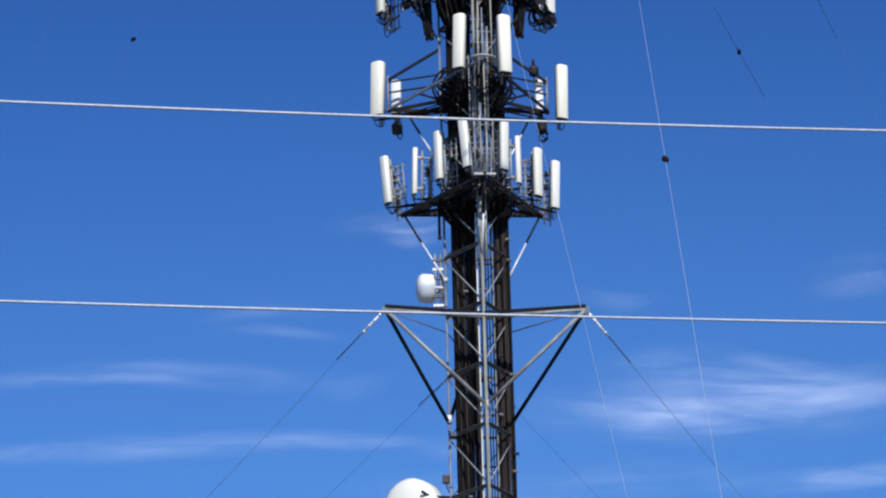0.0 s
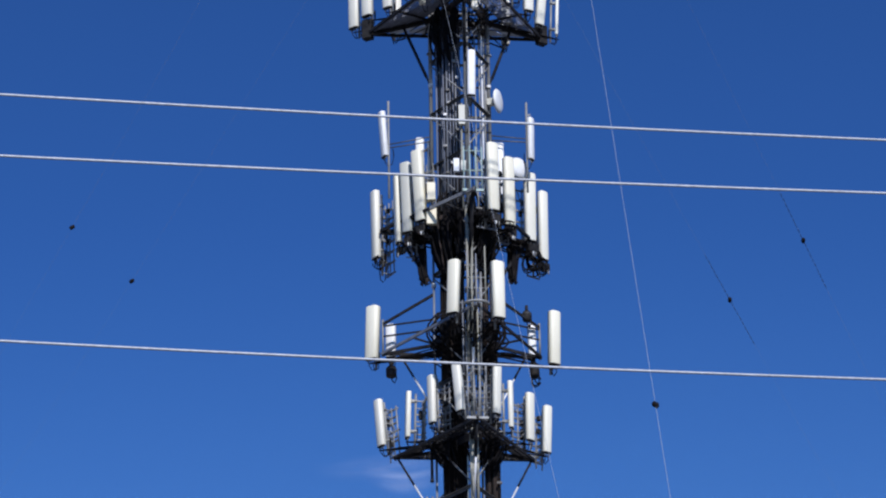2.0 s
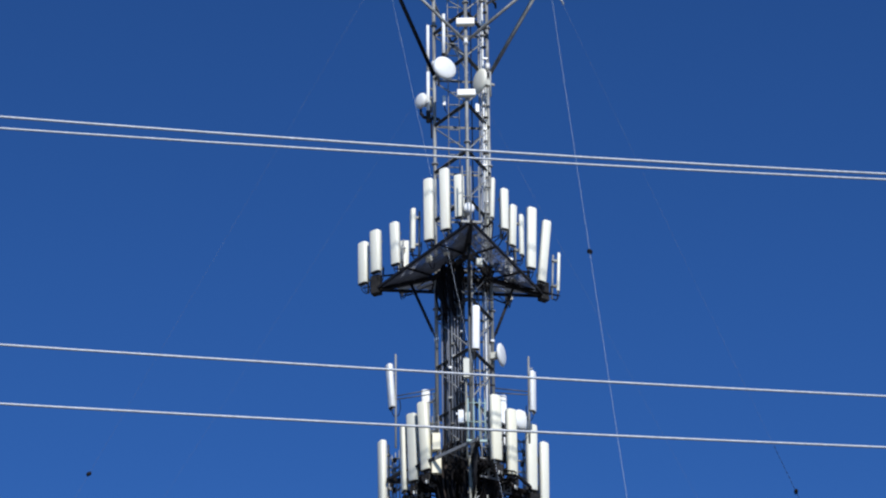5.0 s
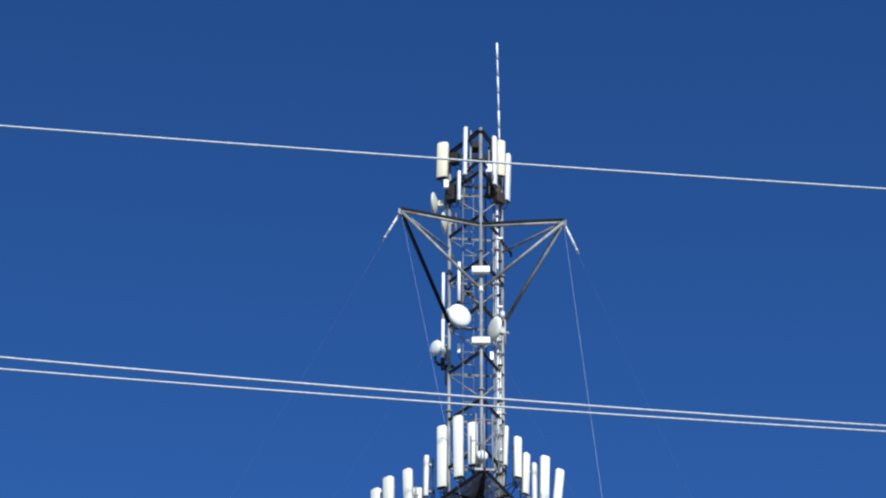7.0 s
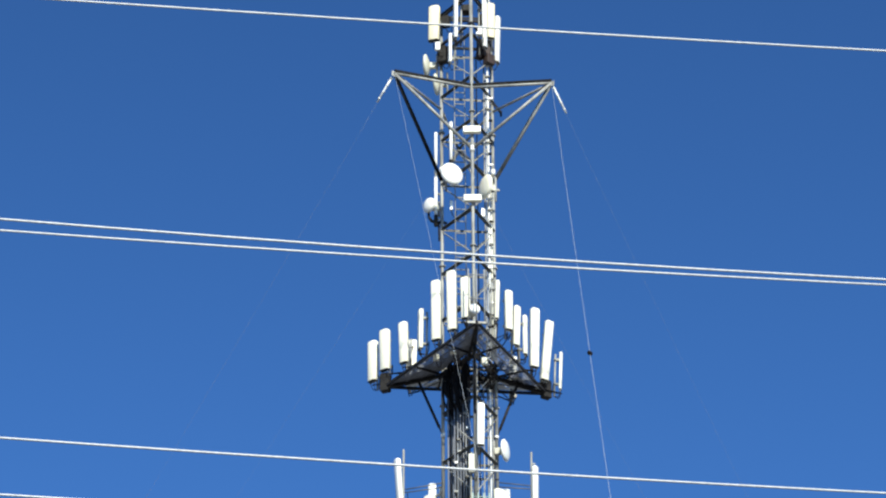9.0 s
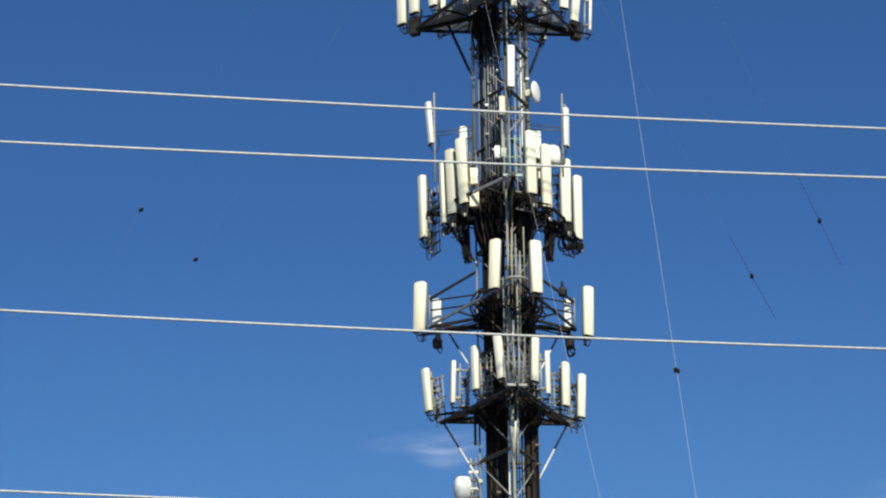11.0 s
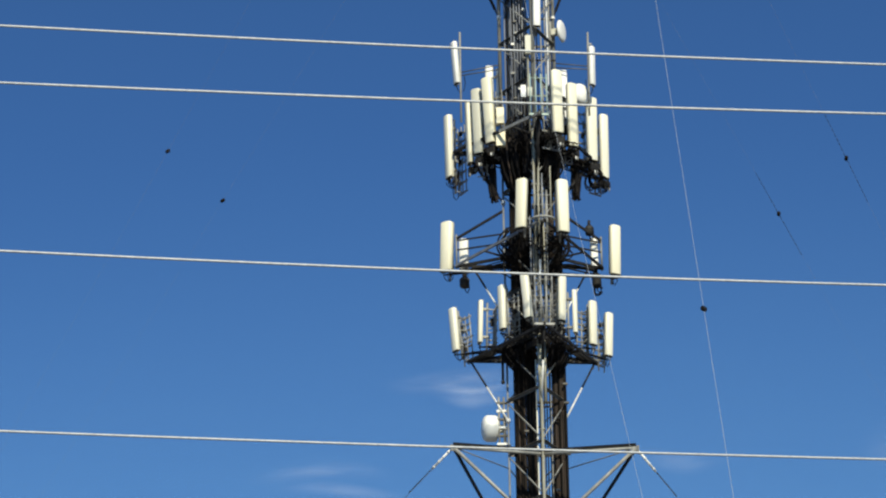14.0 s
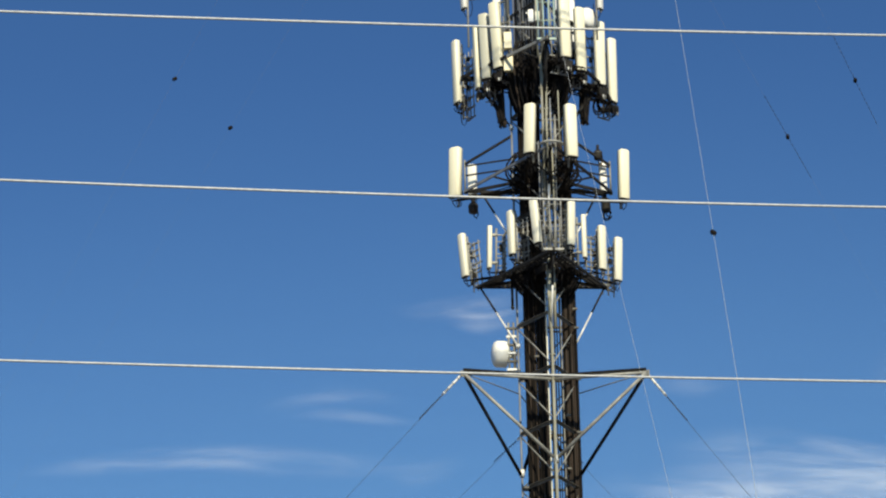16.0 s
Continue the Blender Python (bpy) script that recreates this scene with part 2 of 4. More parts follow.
for i in range(5):
    run(0.10 + 0.085 * i, 0.40, 0.0, (37.6, 44.6, 41.2, 66.0)[i % 4], 0.020)
run(0.47, 0.30, 0.0, 52.4, 0.022, GALV, "conduit")
for i in range(8):
    run(-0.66 + 0.08 * i, 0.10 - 0.05 * i, 36.0, (44.6, 52.2)[i % 2], 0.024)
for i, x in enumerate((0.62, 0.70, 0.78)):
    run(x, 0.30, 45.0, 66.0 - i, 0.03, WHITE if i == 1 else GALV, "conduit")
run(-0.13, -0.85, 24.0, 36.8, 0.020, RADOME, "conduit")
# upper cables: greys painted in for sheen, among black ones
for i in range(12):
    run(-0.80 + 0.055 * i, 0.24 - 0.05 * (i % 2), 44.0, 52.4, 0.028, (SHEATH, RUBBER, STEEL, SHEATH)[i % 4])
run(0.74, 0.18, 53.0, 66.2, 0.036, WHITE, "conduit")
run(0.84, 0.24, 53.0, 60.6, 0.03, RADOME, "conduit")
for x in (-0.06, 0.14):
    run(x, -1.14, 35.2, 37.4, 0.045, OLIVE, "riser_pipe")
for x, y, z0, z1, r in ((-0.10, -1.46, 39.5, 44.9, 0.042), (0.05, -1.50, 39.7, 44.5, 0.034), (-0.02, -1.22, 24.0, 35.4, 0.03), (-0.16, -1.20, 44.9, 48.6, 0.036)):
    run(x, y, z0, z1, r, OLIVE, "riser_pipe")
for x, y, z0, z1, r, mat in ((-0.27, -1.44, 39.2, 41.7, 0.026, STEEL), (0.18, -1.48, 39.0, 41.9, 0.03, OLIVE), (0.29, -1.42, 39.3, 42.3, 0.024, GALV), (-0.19, -1.5, 38.9, 40.9, 0.022, GALV)):
    run(x, y, z0, z1, r, mat, "riser_pipe")
for i in range(6):
    run(-0.62 + 0.10 * i, -0.22 - 0.06 * (i % 2), 45.1, 52.0, 0.026, (SHEATH, STEEL, SHEATH)[i % 3])
for k in range(12):
    bm = bmesh.new()
    c = local(-0.6 + 0.5 * random.random(), -0.36, 45.5 + 0.5 * k + random.uniform(-0.12, 0.12))
    box(bm, c.x - random.uniform(0.04, 0.09), c.x + random.uniform(0.04, 0.09), c.y - 0.03, c.y + 0.05, c.z - 0.03, c.z + 0.05, 0.01)
    part("cable_hanger", bm, (ALU, GALV, IRON)[k % 3], tower)
for k in range(7):
    z = 39.9 + 0.75 * k
    bm = bmesh.new()
    beam(bm, local(-0.03, -1.44, z), local(0.0, -1.05, z), 0.30, 0.06)
    part("riser_clamp", bm, IRON, tower)
run(0.10, -0.90, 37.5, 52.2, 0.024, GALV, "conduit")
for k in range(26):
    z = 53.3 + 0.48 * k
    bm = bmesh.new()
    wide = random.uniform(0.05, 0.11)
    c = local(0.77 + random.uniform(-0.05, 0.06), 0.12, z)
    box(bm, c.x - wide, c.x + wide, c.y - 0.04, c.y + 0.04, c.z - 0.035, c.z + 0.035, 0.008)
    part("conduit_clamp", bm, (IRON, ALU, TAR)[k % 3], tower)
for k in range(18):
    z = 24.4 + 1.6 * k
    bm = bmesh.new()
    beam(bm, local(-0.76, 0.49, z), local(1.0, 0.49, z), 0.04, 0.05)
    part("cable_clamp", bm, DULL, tower)
for k in range(22):
    z = 24.6 + 0.62 * k + random.uniform(-0.15, 0.15)
    x = random.choice((-0.82, -0.4, 0.62, 0.98))
    bm = bmesh.new()
    c = local(x + random.uniform(-0.04, 0.04), 0.12, z)
    box(bm, c.x - random.uniform(0.05, 0.12), c.x + random.uniform(0.05, 0.1), c.y - 0.05, c.y + 0.05, c.z - 0.03, c.z + 0.04, 0.008)
    part("cable_hanger", bm, (IRON, BRACE, DULL)[k % 3], tower)


# ---- guy stars ----
def guy_star(left, right, z_foot, back, rear_r, rear_drop=0.12, rear_brace=0.058):
    z = (left.z + right.z) / 2
    star = tagged(new("guy_star"), "galvanised tubular star frame for guy wires clamped round the tower", "guy star", group="guy stars")
    star.location = AXIS + Vector((0, 0, z))
    for s, tip in ((0, left), (1, plan(3.43, 1.5, z)), (2, right)):
        for leg in (s, (s + 1) % 3):
            top, low = plan(LEG, leg, z - 0.02), plan(LEG, leg, z_foot)
            end = low if leg == 0 else low - Vector((0, 0, rear_drop))
            b = bmesh.new()
            bar(b, tip - star.location, top - star.location, 0.052 if leg == 0 else rear_r, 10)
            tube = part("top_tube", b, GALV if leg == 0 or rear_r > 0.04 else STEEL, star)
            if leg == 0:
                # black bar in place of the shade under a channel's top flange
                up = Vector((0, 0.0, 0.11))
                b = bmesh.new()
                beam(b, tip + up - star.location, top + up - star.location, 0.09, 0.09)
                part("cap_channel", b, TAR, tube, "black bar standing in for the shade inside a channel")
            # tubes to the rear legs take their own colour for each tip
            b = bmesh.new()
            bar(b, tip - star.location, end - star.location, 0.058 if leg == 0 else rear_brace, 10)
            part("brace_tube", b, GALV if leg == 0 else back[s], star, "" if leg == 0 else "dark steel tube to a rear leg")
        b = bmesh.new()
        out = (tip - star.location).normalized()
        box(b, -0.02, 0.02, -0.11, 0.11, -0.14, 0.08, 0.01)
        bmesh.ops.transform(b, matrix=Matrix.Translation(tip - star.location) @ out.to_track_quat("Y", "Z").to_matrix().to_4x4(), verts=b.verts)
        part("tip_plate", b, GALV, star)
    for s in range(3):
        b = bmesh.new()
        p = plan(LEG, s, z_foot) - star.location
        bar(b, p - Vector((0, 0, 0.12)), p + Vector((0, 0, 0.12)), 0.09, 12)
        part("leg_clamp", b, ALU, star)
    return [left, plan(3.43, 1.5, z), right]


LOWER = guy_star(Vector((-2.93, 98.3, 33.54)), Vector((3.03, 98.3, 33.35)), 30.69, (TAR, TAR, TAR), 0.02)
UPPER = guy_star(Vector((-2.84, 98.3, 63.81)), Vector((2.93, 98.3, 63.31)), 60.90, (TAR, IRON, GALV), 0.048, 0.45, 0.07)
FRONT, REAR_L, REAR_R = Vector((5.3, 55, 0)), Vector((-44.36, 124, 0)), Vector((34.8, 124, 0))


def guy(tip, anchor, rod, drop, r):
    g = tagged(new("guy_wire"), "thin steel guy wire running from tower to ground", "guy wire", group="guy wires")
    d = (anchor - tip).normalized()
    path = sag(tip, anchor, drop, 24)
    b = bmesh.new()
    hose(b, path, r, 6)
    part("strand", b, IRON if r > 0.005 and rod else STEEL if r < 0.002 else STRAND, g)
    if rod:
        b = bmesh.new()
        bar(b, tip + d * 0.15, tip + d * (0.15 + rod), 0.036, 8)
        part("insulator_rod", b, WHITE, g, "white fibreglass insulator rod")
        for k in range(4):
            b = bmesh.new()
            bar(b, tip + d * (0.2 + rod * 0.26 * k), tip + d * (0.26 + rod * 0.26 * k), 0.048, 8)
            part("collar", b, ALU, g)
        if rod > 1:
            return g
        b = bmesh.new()
        for k in range(9):
            bar(b, tip + d * (0.2 + rod + 0.12 * k), tip + d * (0.29 + rod + 0.12 * k), 0.019, 8)
        part("turnbuckle", b, DULL, g)
    return g


def guy_insulator(p, d, grip=0.0):
    """A squat two-lobed strain insulator threaded on a guy."""
    th = tagged(new("guy_insulator"), "small dark porcelain strain insulator on a guy wire", "insulator", group="guy insulators")
    th.location = p
    q = d.to_track_quat("Z", "Y").to_matrix().to_4x4()
    for off in (-0.022, 0.022):
        b = bmesh.new()
        bmesh.ops.create_uvsphere(b, u_segments=12, v_segments=8, radius=0.07, matrix=q @ Matrix.Translation((off, 0, off)) @ Matrix.Diagonal((0.9, 1.0, 1.1, 1)))
        for f in b.faces:
            f.smooth = True
        part("lobe", b, RUBBER, th)
    for way, length in ((1, grip), (-1, grip)):
        if length:
            b = bmesh.new()
            for k in range(9):
                bar(b, d * way * (0.1 + length * k / 9), d * way * (0.1 + length * (k + 0.72) / 9), 0.0105, 6)
            part("guy_grip", b, DULL, th, "dark wrapped wire grip")
    return th


for tip, anchor, rod, drop, thick in ((LOWER[0], REAR_L, 0.9, 0.3, 0.0065), (LOWER[2], REAR_R, 0.9, 0.2, 0.0065), (LOWER[1], REAR_L, 0.9, 0.6, 0.0055), (LOWER[1], REAR_R, 0.9, 0.6, 0.0055),
                               (UPPER[0], REAR_L, 1.1, 0.73, 0.0019), (UPPER[2], REAR_R, 1.1, 0.9, 0.0018), (UPPER[1], REAR_L, 1.1, 0.73, 0.0016), (UPPER[1], REAR_R, 1.1, 0.9, 0.0018),
                               (UPPER[0], FRONT, 0, 0.3, 0.0036), (UPPER[2], FRONT, 0, 0.3, 0.0048)):
    guy(tip, anchor, rod, drop, thick)
for tip, anchor, share in ((UPPER[0], REAR_L, 0.252), (UPPER[1], REAR_L, 0.255), (UPPER[2], REAR_R, 0.259), (UPPER[1], REAR_R, 0.269), (UPPER[2], FRONT, 0.527), (UPPER[2], FRONT, 0.266)):
    drop = 0.3 if anchor is FRONT else 0.73 if anchor is REAR_L else 0.9
    guy_insulator(tip.lerp(anchor, share) - Vector((0, 0, 4 * drop * share * (1 - share))), (anchor - tip + Vector((0, 0, -4 * drop * (1 - 2 * share)))).normalized(), 1.7 if anchor is REAR_R else 0.0)


# ---- panel antennas ----
def panel(kind, label, xt, xb, dy, z0, z1, seen, yaw, mat=RADOME, pipe=True, jumpers=2, group="", rack=False):
    """A panel antenna whose foot stands at (xb, dy) from the tower's line, turned by yaw (0 faces -y)."""
    a = radians(yaw)
    w = 1.07 * seen / (abs(math.cos(a)) + 0.5 * abs(math.sin(a)))
    d = 0.5 * w
    foot, head = Vector((xb, 100 + dy, z0)), Vector((xt, 100 + dy, z1))
    h = (head - foot).length
    th = tagged(new(kind), label, "antenna", group=group)
    front = Matrix.Rotation(a, 4, "Z")
    lean = Vector((0, 0, 1)).rotation_difference((head - foot).normalized()).to_matrix().to_4x4()
    th.matrix_world = Matrix.Translation(foot) @ lean @ front @ Matrix.Translation((0, d * 0.5, 0))
    part("radome", radome(bmesh.new(), w, d, h), mat, th)
    b = bmesh.new()
    box(b, -w * 0.44, w * 0.44, -d * 0.86, -d * 0.08, -0.035, 0.0, 0.01)
    cap = part("end_cap", b, CAP, th)
    for k in range(3):
        b = bmesh.new()
        bar(b, ((k - 1) * w * 0.28, -d * 0.45, -0.10), ((k - 1) * w * 0.28, -d * 0.45, -0.03), 0.018, 8)
        part("connector", b, GALV, cap)
    if pipe:
        b = bmesh.new()
        bar(b, (0, 0.17, -0.28), (0, 0.17, h * 0.96), 0.035, 10)
        part("mast_pipe", b, GALV, th)
        for z in (h * 0.14, h * 0.80):
            b = bmesh.new()
            box(b, -0.05, 0.05, 0.0, 0.22, z - 0.045, z + 0.045, 0.008)
            box(b, -0.09, 0.09, 0.135, 0.205, z - 0.02, z + 0.02)
            part("bracket", b, GALV, th)
    if rack:
        b = bmesh.new()
        for x in (-0.25, 0.0, 0.25):
            bar(b, (x, 0.44, -0.42), (x, 0.44, h * 0.86), 0.022, 8)
        rear = part("rear_frame", b, GALV, th)
        for q in range(8):
            z = h * (-0.16 + 0.135 * q + random.uniform(-0.04, 0.04))
            wide = random.uniform(0.22, 0.33)
            b = bmesh.new()
            box(b, -wide, wide, 0.43, 0.49, z - 0.02, z + 0.02)
            box(b, -0.02, 0.02, 0.17, 0.46, z - 0.015, z + 0.015)
            part("frame_rung", b, GALV if q % 3 else STEEL, rear)
        b = bmesh.new()
        bar(b, (-0.19, 0.40, -h * 0.15), (0.19, 0.40, h * 0.35), 0.016, 6)
        bar(b, (0.19, 0.41, h * 0.30), (-0.19, 0.41, h * 0.80), 0.016, 6)
        bar(b, (-0.07, 0.40, -h * 0.2), (-0.07, 0.40, h * 0.7), 0.014, 6)
        part("frame_diagonal", b, GALV, rear)
        for q in range(3):
            x, z = random.uniform(-0.15, 0.15), h * random.uniform(0.05, 0.85)
            b = bmesh.new()
            box(b, x - 0.06, x + 0.06, 0.28, 0.38, z - 0.08, z + 0.08, 0.012)
            part("clamp_block", b, CAP, rear)
    for k in range(jumpers):
        x = (k - (jumpers - 1) / 2) * w * 0.4
        b = bmesh.new()
        hose(b, [(x, -d * 0.45, -0.09), (x * 0.9, -d * 0.4, -0.2 - 0.05 * k), (x * 0.5, 0.02, -0.32 - 0.04 * k), (x * 0.4 + 0.05, 0.16, -0.26), (x * 0.3 + 0.06, 0.24, 0.02), (0.06 + 0.03 * k, 0.23, 0.3)], 0.015, 6)
        part("jumper_cable", b, RUBBER, th)
    return th


def platform(name, r, z, label, floor=0.3, rail=0.0, arm=0.07, deck=True, knee=0.95, knee_low=2.35, edge=None, plates=False, lower=None, rear=True, wing=None, heavy=1.0, apex=0.0, wing_up=0.0):
    """A triangular antenna platform with its apex to the front leg."""
    th = tagged(new(name), label, "platform", group="antenna platforms")
    th.location = AXIS + Vector((0, 0, z))
    o = th.location
    c = [plan(r if s == 0 or not wing else wing, s, z) - o for s in range(3)]
    c[0].x += apex
    c[1].z += wing_up
    legs = [plan(LEG, s, z) - o for s in range(3)]
    for s in range(3):
        if rear or s != 1:
            b = bmesh.new()
            pale = edge if edge and s == 0 else None
            split = c[s].lerp(c[(s + 1) % 3], 0.46 if heavy > 1.3 else 1.0)
            beam(b, c[s], split, arm, arm * 1.5)
            part("edge_beam", b, pale or DULL, th)
            if pale and heavy > 1.3:
                b = bmesh.new()
                beam(b, split, c[(s + 1) % 3], arm * 0.9, arm * 1.4)
                part("edge_beam", b, DULL, th)
        b = bmesh.new()
        beam(b, legs[s] - Vector((0, 0, 0.03)), c[s] - Vector((0, 0, 0.03)), arm * 1.2 * heavy, arm * 1.6 * heavy)
        part("arm", b, DULL, th)
        for t in (0.33, 0.67):
            e = c[s].lerp(c[(s + 1) % 3], t)
            b = bmesh.new()
            beam(b, legs[s if t < 0.5 else (s + 1) % 3], e, arm * 0.7, arm)
            part("cross_member", b, DULL, th)
        b = bmesh.new()
        k0, k1 = c[s] * knee - Vector((0, 0, 0.05)), legs[s] - Vector((0, 0, knee_low))
        bar(b, k0, k0.lerp(k1, 0.85 if lower is DULL else 0.42), 0.042 * heavy if lower is DULL else 0.036, 8)
        upper = part("knee_brace", b, DULL, th)
        b = bmesh.new()
        bar(b, k0.lerp(k1, 0.40), k1, 0.03, 8)
        part("brace_rod", b, lower or ALU, upper)
        if s:
            b = bmesh.new()
            bar(b, k1 - Vector((0, 0, 0.07)), k1 + Vector((0, 0, 0.07)), 0.075, 10)
            part("leg_clamp", b, ALU, upper, "pale steel clamp on the leg")
        if rail:
            b = bmesh.new()
            bar(b, c[s] + Vector((0, 0, rail)), c[(s + 1) % 3] + Vector((0, 0, rail)), 0.03, 8)
            part("hand_rail", b, GALV, th)
        if plates:
            p, q = c[s], c[(s + 1) % 3]
            if s != 1:
                # bearing bars of an open grating, with cross bars
                for i in range(6):
                    b = bmesh.new()
                    for k in range(7):
                        e = p.lerp(q, (i + (k + 0.5) / 7) / 6)
                        beam(b, e * (0.42 if s == 0 else 0.55) + Vector((0, 0, 0.06)), e * 0.97 + Vector((0, 0, 0.06)), 0.058 if s == 0 else 0.03, 0.02)
                    for k in range(3):
                        u = 0.58 + 0.17 * k
                        beam(b, p.lerp(q, i / 6) * u + Vector((0, 0, 0.03)), p.lerp(q, (i + 1) / 6) * u + Vector((0, 0, 0.03)), 0.035, 0.03)
                    part("grating_panel", b, SLATE, th, "grey open steel grating")
            for i in range(5 if s == 1 else 0):
                t0, t1 = i / 5 + 0.006, (i + 1) / 5 - 0.006
                ring = [p.lerp(q, t0) * 0.97, p.lerp(q, t1) * 0.97, p.lerp(q, t1) * 0.42, p.lerp(q, t0) * 0.42]
                b = bmesh.new()
                lowv = [b.verts.new(v + Vector((0, 0, 0.055))) for v in ring]
                topv = [b.verts.new(v + Vector((0, 0, 0.065))) for v in ring]
                b.faces.new(lowv[::-1])
                b.faces.new(topv)
                for k in range(4):
                    b.faces.new((lowv[k], lowv[(k + 1) % 4], topv[(k + 1) % 4], topv[k]))
                bmesh.ops.recalc_face_normals(b, faces=b.faces[:])
                part("deck_plate", b, PLATE, th)
            if s == 0:
                continue
            b = bmesh.new()
            u = c[s].normalized()
            box(b, -0.17, 0.17, -0.14, 0.14, -0.2, 0.5, 0.02)
            bmesh.ops.transform(b, matrix=Matrix.Translation(c[s] * 0.98) @ Matrix.Rotation(math.atan2(u.y, u.x), 4, "Z"), verts=b.verts)
            part("corner_box", b, CAP, th)
        if deck and (rear or s != 1):
            # an open grating along the edge: bearing bars with gaps
            inner = 1 - floor
            b = bmesh.new()
            for i in range(20):
                t = (i + 0.5) / 20
                e = c[s].lerp(c[(s + 1) % 3], t)
                beam(b, e * inner + Vector((0, 0, 0.02)), e * 0.97 + Vector((0, 0, 0.02)), 0.05, 0.03)
            for q in (inner, inner + floor * 0.5):
                beam(b, c[s] * q + Vector((0, 0, 0.02)), c[(s + 1) % 3] * q + Vector((0, 0, 0.02)), 0.04, 0.05)
            part("grating", b, BRACE if s == 1 else DULL, th)
    return th


def ring_mount(z, label, mat=DULL):
    """Collar plates that clamp a platform to the three legs."""
    th = tagged(new("collar_mount"), label, "collar")
    th.location = AXIS + Vector((0, 0, z))
    for s in range(3):
        b = bmesh.new()
        p, q = plan(LEG + 0.14, s, z) - th.location, plan(LEG + 0.14, (s + 1) % 3, z) - th.location
        beam(b, p, q, 0.05, 0.22)
        part("collar_plate", b, mat, th)
    return th


def apex_rack(z, r, h, n, mat, label, shift=0.0, hoop=False):
    """Upright rails on a short cross bar at the platform's front corner."""
    th = tagged(new("rail_rack"), label, "rack")
    th.location = plan(r, 0, z) + Vector((shift, 0, 0))
    side = Vector((math.cos(TURN), math.sin(TURN), 0))
    out = Vector((side.y, -side.x, 0))
    b = bmesh.new()
    if hoop:
        hose(b, [side * 0.36 * math.cos(math.pi * i / 12) + out * 0.3 * math.sin(math.pi * i / 12) for i in range(13)], 0.045, 8)
    else:
        beam(b, -side * 0.33, side * 0.33, 0.07, 0.07)
    part("hoop" if hoop else "cross_bar", b, GALV if hoop else mat, th, "pale bent steel hoop" if hoop else "")
    for i in range(n):
        x = -0.28 + 0.56 * i / (n - 1)
        b = bmesh.new()
        top = h * (1.0, 0.72, 0.95, 0.6, 1.1)[i % 5] if hoop else h
        bar(b, side * x + Vector((0, 0, -0.5 if hoop and i % 2 else 0)), side * x + Vector((0, 0, top)), (0.022, 0.03)[i % 2] if hoop else 0.026, 8)
        part("upright", b, (GALV, OLIVE, STEEL)[i % 3] if hoop else mat, th)
    for zz in (h * 0.3, h * 0.5) if hoop else (h * 0.45, h * 0.9):
        b = bmesh.new()
        bar(b, side * -0.28 + Vector((0, 0, zz)), side * 0.28 + Vector((0, 0, zz)), 0.018, 6)
        part("rung", b, mat, th)
    b = bmesh.new()
    inward = (AXIS - plan(r, 0, 0)).normalized()
    beam(b, Vector((0, 0, -0.04)), inward * (r - LEG) + Vector((0, 0, -0.04)), 0.08, 0.1)
    part("tie_beam", b, DULL, th)
    return th


def radio_unit(x, dy, z0, z1, w, d=0.2, mat=GREYR, label="grey finned remote radio unit on a mount pipe", yaw=0):
    th = tagged(new("radio_unit"), label, "radio unit", group="radio units")
    th.matrix_world = Matrix.Translation((x, 100 + dy, z0)) @ Matrix.Rotation(radians(yaw), 4, "Z")
    h = z1 - z0
    b = bmesh.new()
    box(b, -w / 2, w / 2, -d / 2, d / 2, 0, h, 0.02, 2)
    body = part("housing", b, mat, th)
    for k in range(6):
        xx = -w * 0.4 + w * 0.8 * k / 5
        b = bmesh.new()
        box(b, xx - 0.006, xx + 0.006, d / 2, d / 2 + 0.035, 0.03, h - 0.03)
        part("fin", b, mat, body)
    b = bmesh.new()
    hose(b, [(0, 0, 0.0), (0.02, 0, -0.12), (0.08, 0.05, -0.25), (0.16, 0.12, -0.2), (0.18, 0.2, 0.05)], 0.016, 6)
    part("jumper_cable", b, RUBBER, th)
    b = bmesh.new()
    box(b, -0.04, 0.04, d / 2, d / 2 + 0.14, h * 0.3, h * 0.7)
    part("bracket", b, GALV, th)
    return th


def round_unit(x, dy, z0, z1, r, mat, label):
    """A drum-shaped housing with domed ends, a band and a tail of cable."""
    th = tagged(new("radio_unit"), label, "radio unit", group="radio units")
    th.location = (x, 100 + dy, z0)
    h, n = z1 - z0, 14
    b = bmesh.new()
    rings = [[b.verts.new((q * r * math.cos(2 * math.pi * i / n), q * r * math.sin(2 * math.pi * i / n), z * h)) for i in range(n)] for q, z in ((0.45, 0.0), (0.85, 0.06), (1.0, 0.2), (1.0, 0.72), (0.82, 0.9), (0.5, 1.0))]
    for lo, hi in zip(rings, rings[1:]):
        for i in range(n):
            b.faces.new((lo[i], lo[(i + 1) % n], hi[(i + 1) % n], hi[i])).smooth = True
    b.faces.new(rings[0][::-1])
    b.faces.new(rings[-1])
    body = part("housing", b, mat, th)
    b = bmesh.new()
    bar(b, (0, 0, h * 0.66), (0, 0, h * 0.74), r * 1.06, n)
    part("band", b, IRON, body)
    b = bmesh.new()
    bar(b, (0, 0, h * 0.95), (0, 0, h + 0.18), 0.05, 8)
    part("neck", b, CAP, th)
    b = bmesh.new()
    hose(b, [(0, 0, 0.02), (0.03, 0, -0.1), (0.1, 0.04, -0.16), (0.16, 0.1, 0.0), (0.14, 0.16, h)], 0.02, 6)
    part("tail_cable", b, RUBBER, th)
    return th


